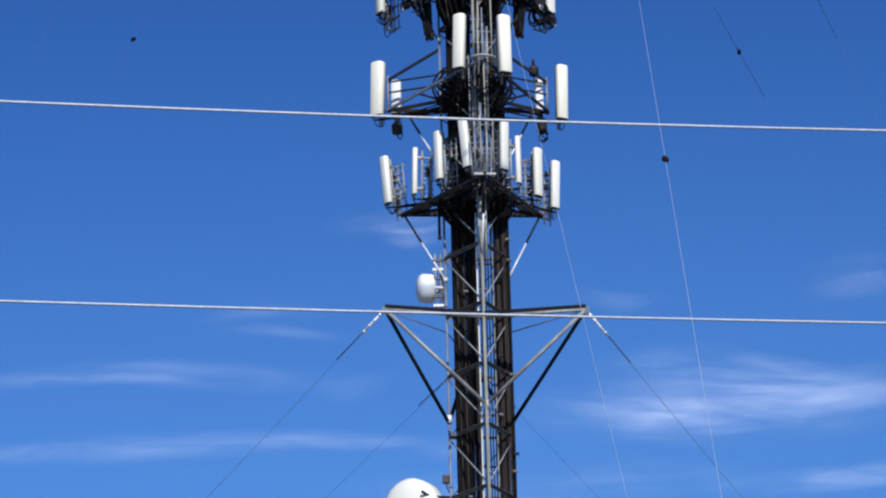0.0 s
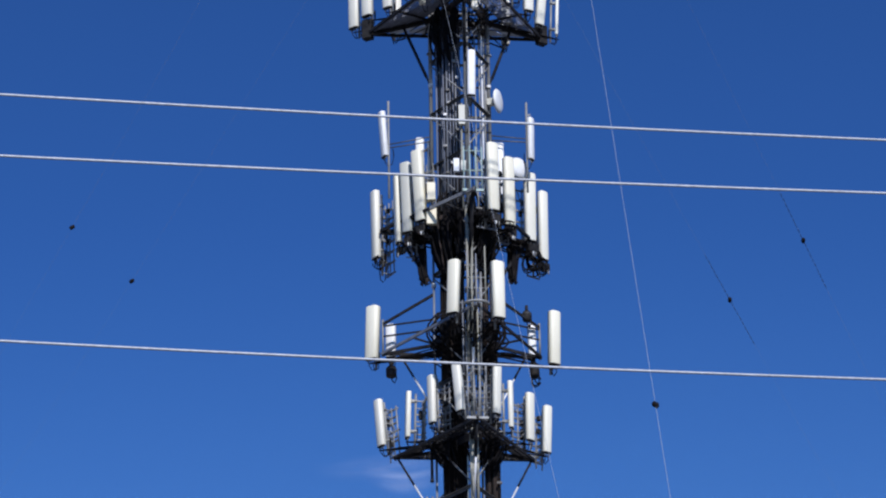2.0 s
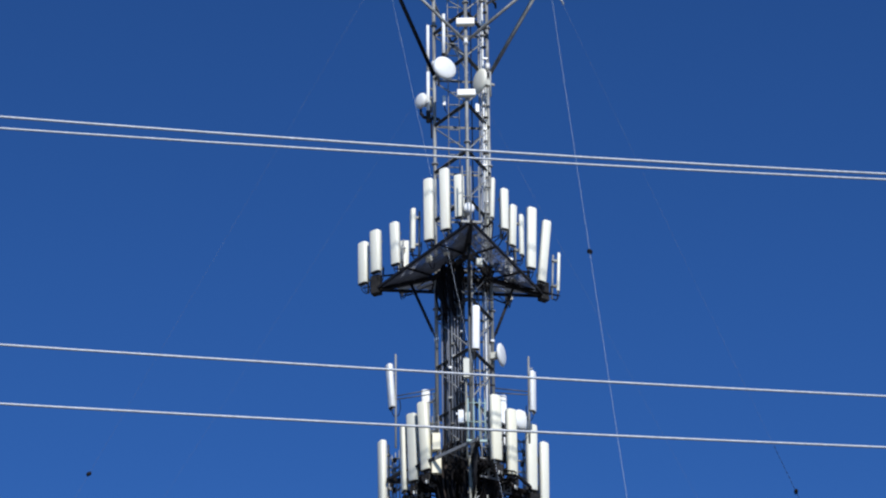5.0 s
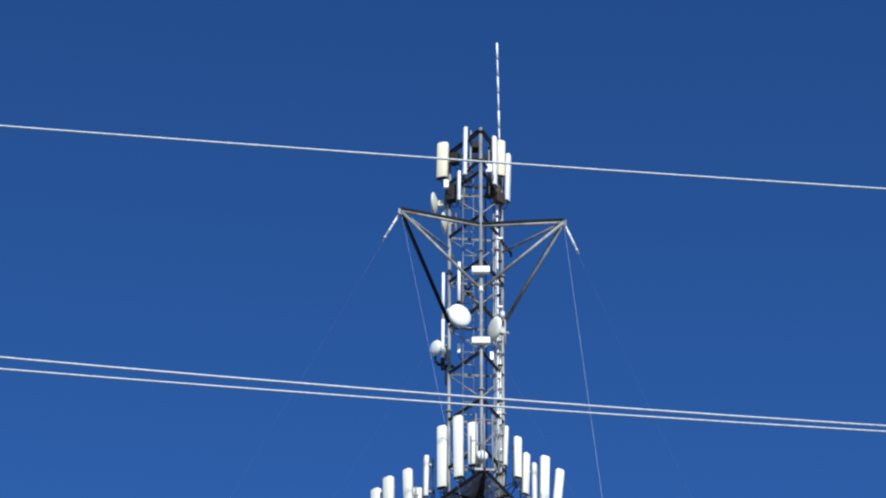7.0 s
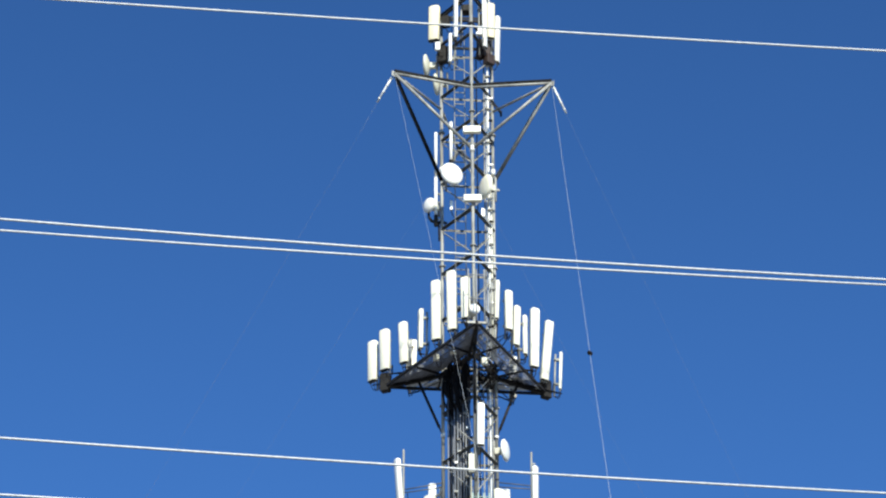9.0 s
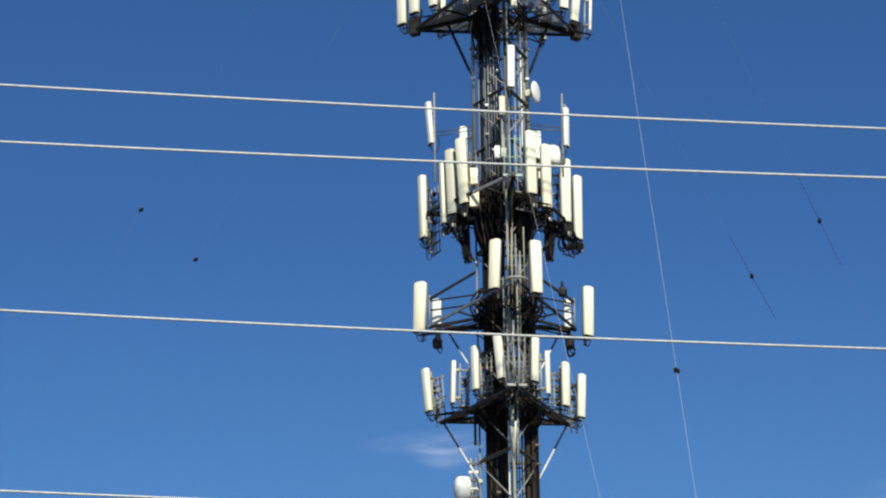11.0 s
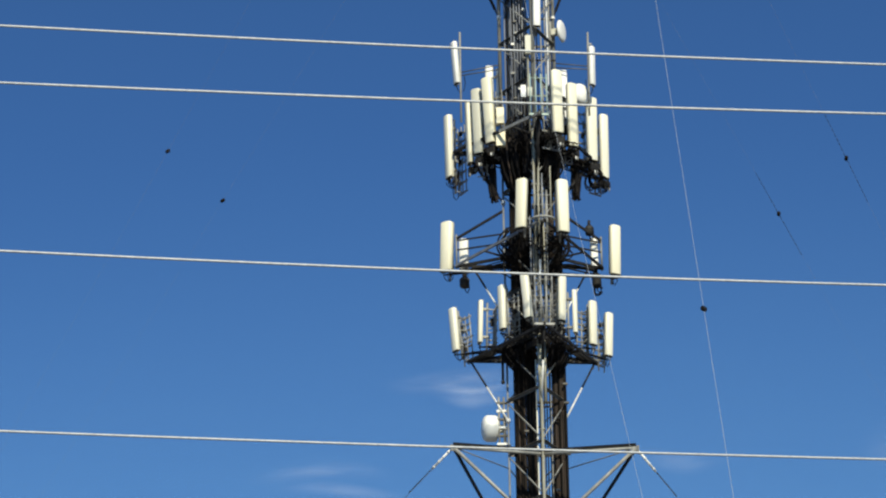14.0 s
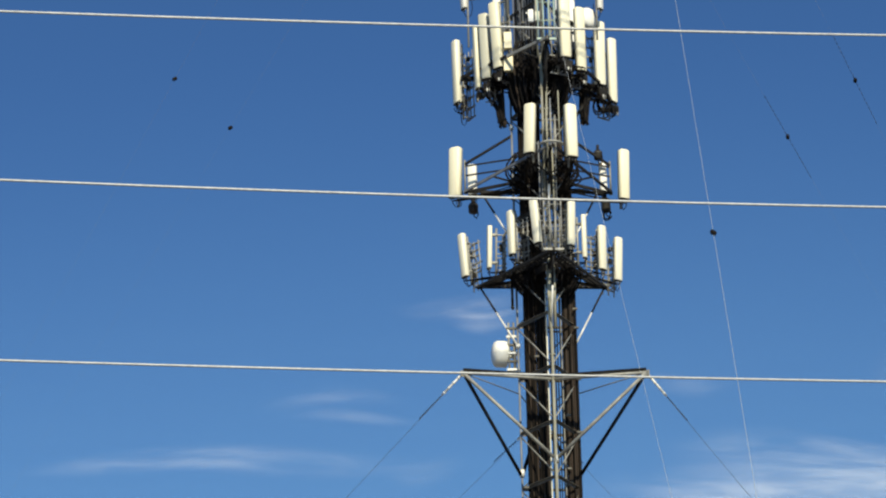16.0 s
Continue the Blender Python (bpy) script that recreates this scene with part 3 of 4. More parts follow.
CREAM = "tall cream-white panel antenna with dark end cap on a mount pipe"


def tier(rows, label, group, jumpers=2, rack=False):
    for xt, xb, dy, z0, z1, seen, yaw, *mat in rows:
        panel("panel_antenna", label if z1 - z0 > 1.9 else label.replace("tall ", ""), xt, xb, dy, z0, z1, seen, yaw, mat[0] if mat else RADOME, True, jumpers, group, rack)


# lowest platform
platform("antenna_platform", 2.55, 37.45, "dark steel triangular platform with eight short panel antennas", 0.3, 0.0, 0.055)
ring_mount(37.35, "dark steel collar clamped round the tower legs")
LOW = [
    (-2.99, -2.88, 1.30, 37.95, 39.50, 0.31, -52), (-1.99, -2.04, 0.37, 37.88, 39.40, 0.19, -78), (-1.27, -1.25, -0.63, 37.99, 39.55, 0.29, -55),
    (-0.49, -0.37, -1.75, 37.96, 39.50, 0.31, -40), (0.81, 0.76, -1.16, 38.05, 39.64, 0.30, 50), (1.21, 1.21, -0.11, 37.96, 39.50, 0.18, 80),
    (1.84, 1.81, 1.26, 38.03, 39.61, 0.32, 48), (2.40, 2.33, 1.84, 37.82, 39.38, 0.32, 40)]
tier(LOW, "short cream-white panel antenna on a mount pipe", "lowest tier panels", 2, True)
apex_rack(37.45, 2.5, 1.75, 4, GALV, "pale steel upright rails on a cross bar")

# second platform, with antennas at its corners only
platform("antenna_platform", 2.95, 41.0, "open dark steel triangular frame with paired corner antennas", 0.2, 0.0, 0.06, False, 0.8, 2.3, STEEL)
ring_mount(41.0, "dark steel collar clamped round the tower legs")
MID = [
    (-3.12, -3.18, 1.40, 40.92, 42.73, 0.49, -32, IVORY), (-2.57, -2.57, 1.90, 41.17, 42.29, 0.34, -12, WHITE), (-0.48, -0.55, -2.70, 40.79, 42.55, 0.42, -32, IVORY),
    (0.88, 0.89, -2.70, 40.60, 42.47, 0.44, 30, IVORY), (1.95, 1.97, 1.90, 41.1, 42.2, 0.27, 10, WHITE),
    (2.70, 2.65, 1.40, 40.62, 42.43, 0.42, 30, IVORY)]
tier(MID, CREAM, "corner panels of the open frame")
apex_rack(41.0, 2.9, 1.75, 5, GALV, "mixed steel pipes standing in a pale bent hoop", 0.0, True)

# third platform, crowded
platform("antenna_platform", 2.95, 44.85, "crowded dark steel triangular platform with large panel antennas", 0.36, 0.0, 0.07, False, 0.84, 1.85, GALV, False, DULL, False, None, 1.4, 0.0, 0.4)
ring_mount(44.8, "dark steel collar clamped round the tower legs")
BIG = [
    (-3.04, -3.01, 1.40, 44.43, 46.80, 0.33, -60), (-2.30, -2.25, 0.37, 44.51, 46.86, 0.25, -72, IVORY), (-2.00, -1.93, -0.05, 44.70, 47.13, 0.40, -28, GREYR),
    (-1.63, -1.51, -0.61, 44.84, 47.29, 0.41, -35, IVORY), (0.80, 0.81, -1.53, 44.75, 47.08, 0.41, 28, IVORY), (1.33, 1.33, -0.35, 44.73, 47.10, 0.40, 32, IVORY),
    (2.03, 2.00, 1.21, 44.85, 47.24, 0.42, 30), (2.46, 2.43, 2.13, 44.57, 46.99, 0.36, 40)]
BIG = [(xt, xb, dy, z0 - 0.04, z1 - 0.04, *rest) for xt, xb, dy, z0, z1, *rest in BIG]
tier(BIG, CREAM, "large panels of the crowded platform", 4, True)
for x, low, high, w, leg in ((-1.53, 46.3, 48.4, 0.27, 1), (-1.22, 46.9, 48.3, 0.13, 1), (1.06, 46.2, 48.15, 0.26, 2)):
    th = panel("panel_antenna", "slim white panel antenna on the rear of the tower" if w < 0.2 else "white panel antenna on the rear of the tower", x, x, 0.9, low, high, w, 0, WHITE, True, 1, "rear panels")
    for z in (low + 0.3, high - 0.5):
        b = bmesh.new()
        foot = th.matrix_world.inverted()
        beam(b, foot @ Vector((x, 101.1, z)), foot @ plan(LEG, leg, z), 0.05, 0.06)
        part("mount_arm", b, GALV, th)
apex_rack(44.93, 2.62, 1.5, 4, TEAL, "pale green upright rails on a cross bar")

# top platform
platform("antenna_platform", 3.6, 52.45, "wide dark steel triangular platform ringed with panel antennas", 0.34, 0.0, 0.065, False, 0.6, 2.4, None, True, DULL, True, 3.42, 1.25, -0.19)
ring_mount(52.4, "dark steel collar clamped round the tower legs")
TOP_L = [
    (-3.70, -3.69, 1.77, 52.97, 54.57, 0.42, -40), (-3.26, -3.23, 1.16, 53.10, 54.71, 0.43, -38), (-2.57, -2.52, 0.20, 52.89, 54.51, 0.37, -35),
    (-2.26, -2.30, 2.00, 52.75, 54.72, 0.34, 175), (-1.91, -1.93, -0.60, 53.02, 54.59, 0.21, -74), (-1.36, -1.35, -1.37, 52.98, 55.34, 0.38, -25),
    (-0.81, -0.78, -2.15, 52.96, 55.30, 0.38, -25), (-0.31, -0.29, -2.80, 53.08, 54.68, 0.36, -15)]
TOP_R = [
    (0.86, 0.80, -2.38, 53.25, 54.76, 0.15, 80), (1.24, 1.23, -1.39, 53.35, 54.90, 0.31, 35), (1.55, 1.49, -0.80, 53.03, 54.59, 0.28, 45),
    (1.83, 1.82, -0.03, 53.04, 54.60, 0.19, 75), (2.21, 2.14, 0.72, 52.94, 55.29, 0.37, 28), (2.75, 2.51, 1.57, 52.84, 55.22, 0.35, 35),
    (3.15, 3.08, 2.00, 52.67, 54.16, 0.11, 80), (1.40, 1.36, 2.20, 52.45, 54.10, 0.26, 180)]
TOPS = [(xt, xb, dy, z0 - 0.06, z1 - 0.06, seen, yaw) for xt, xb, dy, z0, z1, seen, yaw in TOP_L + TOP_R]
tier(TOPS, CREAM, "top platform panels")
apex_rack(52.45, 3.55, 2.1, 3, GALV, "pale steel upright rails on a cross bar", -0.19)


def amplifier(x, dy, z, w, yaw):
    """A dark tower-mounted amplifier with its connectors, hung under a large panel."""
    th = tagged(new("mast_amplifier"), "dark mast amplifier with taped connectors under a large panel", "amplifier", group="mast amplifiers")
    th.matrix_world = Matrix.Translation((x, 100 + dy, z)) @ Matrix.Rotation(radians(yaw), 4, "Z")
    b = bmesh.new()
    box(b, -w / 2, w / 2, -0.09, 0.09, -0.34, -0.10, 0.02)
    body = part("housing", b, CAP, th)
    for k, mat in enumerate((BROWN, WHITE, GALV)):
        b = bmesh.new()
        xx = (k - 1) * w * 0.3 + random.uniform(-0.02, 0.02)
        bar(b, (xx, -0.06, -0.42 - 0.03 * k), (xx, -0.06, -0.33), 0.022, 8)
        part("connector", b, mat, body)
    b = bmesh.new()
    box(b, -0.05, 0.05, 0.08, 0.2, -0.3, -0.05)
    part("bracket", b, GALV, th)
    return th


for xt, xb, dy, z0, z1, seen, yaw, *_ in BIG[1:]:
    amplifier(xb + 0.03, dy + 0.12, z0, seen * 0.8, yaw)
for x, dy, z in ((-1.35, -0.9, 52.35), (-0.75, -1.2, 52.45), (1.5, 0.9, 52.5), (0.35, -1.4, 51.9)):
    radio_unit(x, dy, z, z + 0.26, 0.22, 0.18, RADOME, "small pale box fixed under the top platform")

# ---- feeder cables across the platforms ----
def harness(rows, z, n, r, label, spread=0.5):
    """Slack feeder cables from the foot of each panel to the cable racks in the tower."""
    th = tagged(new("feeder_harness"), label, "cables", group="feeder harnesses")
    th.location = AXIS + Vector((0, 0, z))
    for xt, xb, dy, z0, *_ in rows:
        for k in range(n):
            start = Vector((xb + random.uniform(-0.08, 0.08), 100 + dy + 0.15, z0 - 0.1)) - th.location
            end = local(random.choice((-1, 1)) * random.uniform(0.1, 0.8), random.uniform(-0.3, 0.3), z - random.uniform(0.2, 1.2)) - th.location
            mid = Vector((end.x * 1.15, end.y * 1.15, start.z - random.uniform(0.0, spread)))
            pts = []
            for i in range(9):
                t = i / 8
                pts.append(start * (1 - t) ** 2 + mid * 2 * t * (1 - t) + end * t * t)
            b = bmesh.new()
            hose(b, pts, r, 6)
            part("feeder_cable", b, RUBBER, th)
    return th


def coil(p, r, turns, label, tube=0.016):
    """A slack loop of cable hung up in a coil."""
    th = tagged(new("cable_coil"), label, "cable coil", group="cable coils")
    th.location = p
    for k in range(turns):
        a, q = random.uniform(-0.5, 0.5), r * random.uniform(0.75, 1.1)
        b = bmesh.new()
        pts = [(q * math.cos(2 * math.pi * i / 14 + a) * 0.8, 0.05 * k - 0.1 + 0.08 * math.sin(i), q * math.sin(2 * math.pi * i / 14 + a) * 1.2) for i in range(14)]
        hose(b, pts, tube, 6)
        part("loop", b, INK, th)
    return th


DARK_CABLES = "slack black feeder cables gathered on a platform"
harness(LOW, 37.6, 4, 0.02, DARK_CABLES, 0.25)
harness(MID, 41.0, 7, 0.022, DARK_CABLES, 0.25)
harness(BIG[1:], 45.2, 8, 0.024, DARK_CABLES, -0.4)
harness(TOPS, 52.5, 3, 0.018, DARK_CABLES, 0.3)


def tangle(z0, z1, r0, r1, n, label, a0=0, a1=360, wind=0.6):
    """Thick slack cables bent round the tower under a platform."""
    th = tagged(new("cable_tangle"), label, "cables", group="cable tangles")
    th.location = AXIS + Vector((0, 0, z0))
    for k in range(n):
        a = radians(random.uniform(a0, a1))
        turn = random.uniform(-wind, wind)
        top, low = random.uniform(0.55, 1.0), random.uniform(0.0, 0.4)
        bulge = random.uniform(r0, r1)
        pts = []
        for i in range(8):
            t = i / 7
            r = 0.55 + (bulge - 0.55) * math.sin(math.pi * (0.15 + 0.75 * t))
            pts.append((r * math.cos(a + turn * t), r * math.sin(a + turn * t), (z1 - z0) * (top + (low - top) * t)))
        b = bmesh.new()
        hose(b, pts, random.uniform(0.022, 0.036), 6)
        part("cable", b, INK, th)
    return th


# more cables than needed: the surplus fills in the platforms' black shade
tangle(36.6, 38.2, 0.7, 1.2, 80, "tangle of thick black cables round the tower", 0, 360, 0.25)
tangle(40.4, 41.9, 0.75, 1.35, 90, "tangle of thick black cables round the tower", 0, 360, 0.25)
tangle(43.1, 45.9, 0.75, 1.15, 150, "thick black cables round the tower, extra ones standing in for shade", 0, 360, 0.22)
tangle(44.2, 45.0, 1.0, 1.75, 70, "black cables under a platform, extra ones standing in for its shade", 0, 360, 0.2)


def bundle(p, q, n, w0, w1, label):
    """Cables hanging side by side from p down to q, gathered from w0 wide to w1."""
    th = tagged(new("cable_bundle"), label, "cables", group="cable bundles")
    th.location = p
    run_down = Vector(q) - Vector(p)
    for k in range(n):
        a, r = random.uniform(0, 2 * math.pi), math.sqrt(random.random())
        off = Vector((math.cos(a) * r, math.sin(a) * r, 0)) / 2
        end = random.uniform(0.82, 1.0)
        pts = []
        for i in range(7):
            t = end * i / 6
            jit = Vector((random.uniform(-0.02, 0.02), random.uniform(-0.02, 0.02), 0))
            pts.append(run_down * t + off * (w0 + (w1 - w0) * t) + jit)
        pts.append(pts[-1] + Vector((0.05 * off.x / max(abs(off.x), 0.01), 0, 0.06)))
        b = bmesh.new()
        hose(b, pts, random.uniform(0.02, 0.032), 6)
        part("cable", b, INK if k % 4 else UMBER, th)
    return th


bundle((-1.66, 100.5, 44.85), (-1.42, 100.45, 43.0), 24, 0.5, 0.22, "bundle of black cables hanging beside the tower")
bundle((1.42, 101.2, 44.8), (1.36, 101.2, 43.3), 24, 0.5, 0.26, "bundle of black cables hanging under a platform corner")
bundle((-0.95, 99.4, 44.9), (-0.7, 99.7, 43.0), 16, 0.5, 0.4, "bundle of black cables running down the tower face")
tangle(50.4, 53.1, 0.6, 1.1, 60, "tangle of thick black cables round the tower", 110, 265, 0.2)
th = tagged(new("hanging_pipe"), "galvanised pipe with a cable loop beside an outer panel", "pipe")
th.location = (-2.80, 101.62, 44.0)
b = bmesh.new()
bar(b, (0, 0, -0.12), (0, 0, 2.4), 0.04, 8)
part("pipe", b, GALV, th)
b = bmesh.new()
hose(b, [(-0.05, 0, 0.5), (-0.09, 0, 0.0), (-0.06, 0, -0.28), (0.02, 0, -0.36), (0.09, 0, -0.26), (0.1, 0, 0.1), (0.06, 0, 0.6)], 0.018, 6)
part("cable_loop", b, RUBBER, th)
for z in (0.35, 0.6, 1.1, 1.9):
    b = bmesh.new()
    box(b, -0.09, 0.09, -0.07, 0.07, z - 0.04, z + 0.04, 0.01)
    part("clamp", b, STEEL, th)
coil(Vector((2.35, 101.9, 44.2)), 0.28, 5, "coiled black cable hanging under a platform corner")
coil(Vector((1.9, 101.4, 44.1)), 0.24, 5, "coiled black cable hanging under a platform corner")
coil(Vector((2.1, 101.7, 44.35)), 0.3, 7, "coiled black cable hanging under a platform corner", 0.024)
coil(Vector((2.05, 101.8, 40.2)), 0.18, 4, "coiled black cable hanging under a corner antenna")
coil(Vector((-2.9, 101.4, 44.3)), 0.14, 3, "short coil of black cable under a panel")

# struts from the corners of the open frame up to the tower
for s in range(3):
    th = tagged(new("frame_strut"), "dark steel strut rising from the frame's corner to the tower", "strut", group="frame struts")
    c, leg = plan(2.9, s, 42.0), plan(LEG, s, 42.7)
    th.location = c
    b = bmesh.new()
    beam(b, (0, 0, 0), leg - c, 0.06, 0.08)
    part("strut", b, DULL, th)
    for q, z in ((1.0, 41.93), (1.0, 41.58)):
        b = bmesh.new()
        p = plan(2.9 * q, s, z)
        beam(b, p - c, plan(LEG, s, z - 0.08) - c, 0.04, 0.05)
        part("tie_bar", b, DULL, th)
    b = bmesh.new()
    bar(b, (0, 0, 0.15), (0, 0, -1.1), 0.035, 8)
    part("corner_post", b, GALV, th)

# ---- dishes ----
def dish(x, dy, z, r, yaw, label, depth=0.35, mat=WHITE, drum=False, pitch=0):
    """A dish or covered drum; yaw 0 faces the viewer's side (-y)."""
    th = tagged(new("microwave_dish"), label, "dish antenna", group="dishes")
    th.matrix_world = Matrix.Translation((x, 100 + dy, z)) @ Matrix.Rotation(radians(yaw), 4, "Z") @ Matrix.Rotation(radians(pitch), 4, "X")
    prof = [(0.0, -depth * 0.55), (0.55 * r, -depth * 0.5), (0.86 * r, -depth * 0.38), (r, -depth * 0.2), (r, depth * (0.45 if drum else 0.0)), (0.93 * r, depth * (0.5 if drum else 0.08)), (0.55 * r, depth * (0.56 if drum else 0.36)), (0.0, depth * 0.6)]
    b = bmesh.new()
    n = 24
    rings = [[b.verts.new((q * math.cos(2 * math.pi * i / n), y, q * math.sin(2 * math.pi * i / n))) for i in range(n)] for q, y in prof[1:-1]]
    for p, q in zip(rings, rings[1:]):
        for i in range(n):
            b.faces.new((p[i], p[(i + 1) % n], q[(i + 1) % n], q[i])).smooth = True
    for ring, y in ((rings[0], prof[0][1]), (rings[-1], prof[-1][1])):
        tip = b.verts.new((0, y, 0))
        for i in range(n):
            b.faces.new((ring[i], ring[(i + 1) % n], tip)).smooth = True
    bmesh.ops.recalc_face_normals(b, faces=b.faces[:])
    part("radome", b, mat, th)
    b = bmesh.new()
    box(b, -0.09, 0.09, depth * 0.55, depth * 0.55 + 0.22, -0.12, 0.12, 0.015)
    part("radio_box", b, GREYR, th)
    b = bmesh.new()
    bar(b, (0.0, depth * 0.55 + 0.26, -r * 1.1), (0.0, depth * 0.55 + 0.26, r * 1.1), 0.04, 8)
    part("mount_pipe", b, GALV, th)
    b = bmesh.new()
    beam(b, (0, depth * 0.55 + 0.26, 0), (0, depth * 0.55 + 0.42, 0), 0.06, 0.08)
    part("mount_arm", b, GALV, th)
    return th


dish(-1.78, 0.9, 35.0, 0.45, -80, "white drum-shaped microwave dish on a pipe by the tower", 0.5, WHITE, True)
rack = tagged(new("dish_rack"), "galvanised pipe rack with clamps beside the tower leg", "rack")
rack.location = (-1.45, 100.6, 34.25)
for x in (0.0, 0.17):
    b = bmesh.new()
    bar(b, (x, 0, -0.1), (x, 0, 1.75), 0.035, 8)
    part("pipe", b, GALV, rack)
for k in range(6):
    b = bmesh.new()
    box(b, -0.08, 0.28, -0.05, 0.05, 0.05 + 0.29 * k, 0.13 + 0.29 * k, 0.01)
    part("clamp", b, IRON if k % 2 else WHITE, rack)
dish(-2.32, 0.5, 27.98, 0.9, -30, "large cream domed microwave dish on the tower side", 0.8, RADOME, True)
th = tagged(new("dish_strut"), "dark steel strut holding the large dish", "strut")
th.location = (-1.75, 99.95, 28.2)
b = bmesh.new()
beam(b, (-0.25, -0.2, 0.12), (0.0, 0.0, 0.0), 0.05, 0.07)
beam(b, (0.0, 0.0, 0.0), (0.55, 0.55, 0.1), 0.05, 0.07)
part("strut", b, DULL, th)
dish(1.62, 0.8, 47.17, 0.37, 35, "round white covered dish behind the large panels", 0.4, WHITE, True)
dish(1.02, 0.4, 49.43, 0.40, 71, "open white microwave dish on the tower leg", 0.22)
dish(-0.77, -1.0, 59.88, 0.44, 28, "round white covered microwave dish facing out", 0.3)
dish(0.49, -0.35, 59.72, 0.46, -60, "cream microwave dish on the tower leg", 0.25, RADOME)
dish(-1.58, 0.3, 59.33, 0.29, -50, "small white microwave dish on the tower leg", 0.3)
dish(-1.68, 0.5, 65.5, 0.46, -98, "grey microwave dish seen edge-on near the top", 0.24, GREYR)
dish(-1.30, 0.6, 64.75, 0.42, -100, "small grey microwave dish seen edge-on", 0.24, GREYR)
dish(0.02, -3.0, 53.25, 0.19, 15, "very small white dish on the platform's corner", 0.2)

radio_unit(-1.28, 0.6, 28.75, 29.0, 0.22, 0.16, BROWN, "small dark box on a thin pole above the large dish")
th = tagged(new("drop_pipe"), "short dark pipe hanging below the lowest platform", "pipe")
th.location = (-1.28, 100.2, 37.4)
b = bmesh.new()
bar(b, (0, 0, 0.1), (0, 0, -1.0), 0.045, 8)
part("pipe", b, DULL, th)
b = bmesh.new()
bar(b, (0, 0, -1.06), (0, 0, -0.96), 0.06, 8)
part("end_collar", b, CAP, th)

# ---- single antennas and boxes on the tower ----
panel("panel_antenna", "narrow white panel antenna on the tower's front leg", 0.21, 0.18, -1.35, 48.83, 50.43, 0.27, 10, WHITE, True, 1)
panel("panel_antenna", "slim white side-arm panel antenna", -2.77, -2.67, 0.5, 47.58, 49.18, 0.26, -60, WHITE, False, 1)
panel("panel_antenna", "slim white side-arm panel antenna", 2.10, 2.08, 0.5, 47.37, 48.85, 0.24, 60, WHITE, False, 1)
for x0, x1, z0, z1, sx in ((-2.53, -2.53, 46.1, 49.55, -1), (1.93, 1.96, 46.2, 49.4, 1)):
    th = tagged(new("side_arm"), "thin galvanised stand-off arm with an upright pipe", "side arm", group="side arms")
    th.location = (x0, 100.5, z0)
    b = bmesh.new()
    bar(b, (0, 0, 0), (x1 - x0, 0, z1 - z0), 0.035, 8)
    part("upright_pipe", b, GALV, th)
    for z, up in ((1.78, 1.95), (1.90, 2.12)):
        b = bmesh.new()
        bar(b, (0, 0, z), plan(LEG, 1 if sx < 0 else 2, z0 + up) - th.location, 0.02, 8)
        part("arm", b, IRON, th)
    for z in (1.75, 2.75):
        b = bmesh.new()
        beam(b, (0.04 * sx, 0, z), (0.16 * sx, 0, z), 0.04, 0.06)
        part("bracket", b, STEEL, th)
radio_unit(-1.16, -0.8, 45.41, 46.01, 0.27, 0.2, BUFF, "cream box radio unit between panels")
radio_unit(-1.16, -0.8, 44.57, 45.13, 0.32, 0.2, BUFF, "cream box radio unit between panels")
radio_unit(-0.34, -1.5, 46.06, 46.52, 0.19, 0.15, WHITE, "small white radio box on the front leg")
radio_unit(-0.12, -1.5, 46.09, 46.44, 0.17, 0.15, GREYR, "small white radio box on the front leg")
radio_unit(-0.14, -1.3, 47.79, 48.48, 0.21, 0.18, GREYR, "pale grey box radio unit on the front leg")
round_unit(-2.55, 1.7, 40.38, 40.78, 0.17, BROWN, "dark brown drum-shaped unit below the corner panel")
round_unit(2.0, 1.7, 40.25, 40.8, 0.15, CAP, "black drum-shaped unit below the corner panels")
round_unit(1.80, 1.5, 42.12, 42.5, 0.14, CAP, "black drum-shaped unit above the corner panels")
for z0, z1 in ((61.48, 61.74), (58.59, 58.84)):
    th = tagged(new("junction_box"), "flat cream junction box clamped across the front leg", "junction box", group="junction boxes")
    th.location = (-0.01, 98.75, z0)
    b = bmesh.new()
    box(b, -0.32, 0.32, -0.1, 0.1, 0, z1 - z0, 0.02, 2)
    part("housing", b, RADOME, th)
    b = bmesh.new()
    box(b, -0.3, 0.3, -0.108, -0.102, 0.03, z1 - z0 - 0.03)
    part("lid", b, WHITE, th)
    b = bmesh.new()
    box(b, -0.06, 0.06, 0.1, 0.2, 0.05, z1 - z0 - 0.05)
    part("clamp", b, GALV, th)


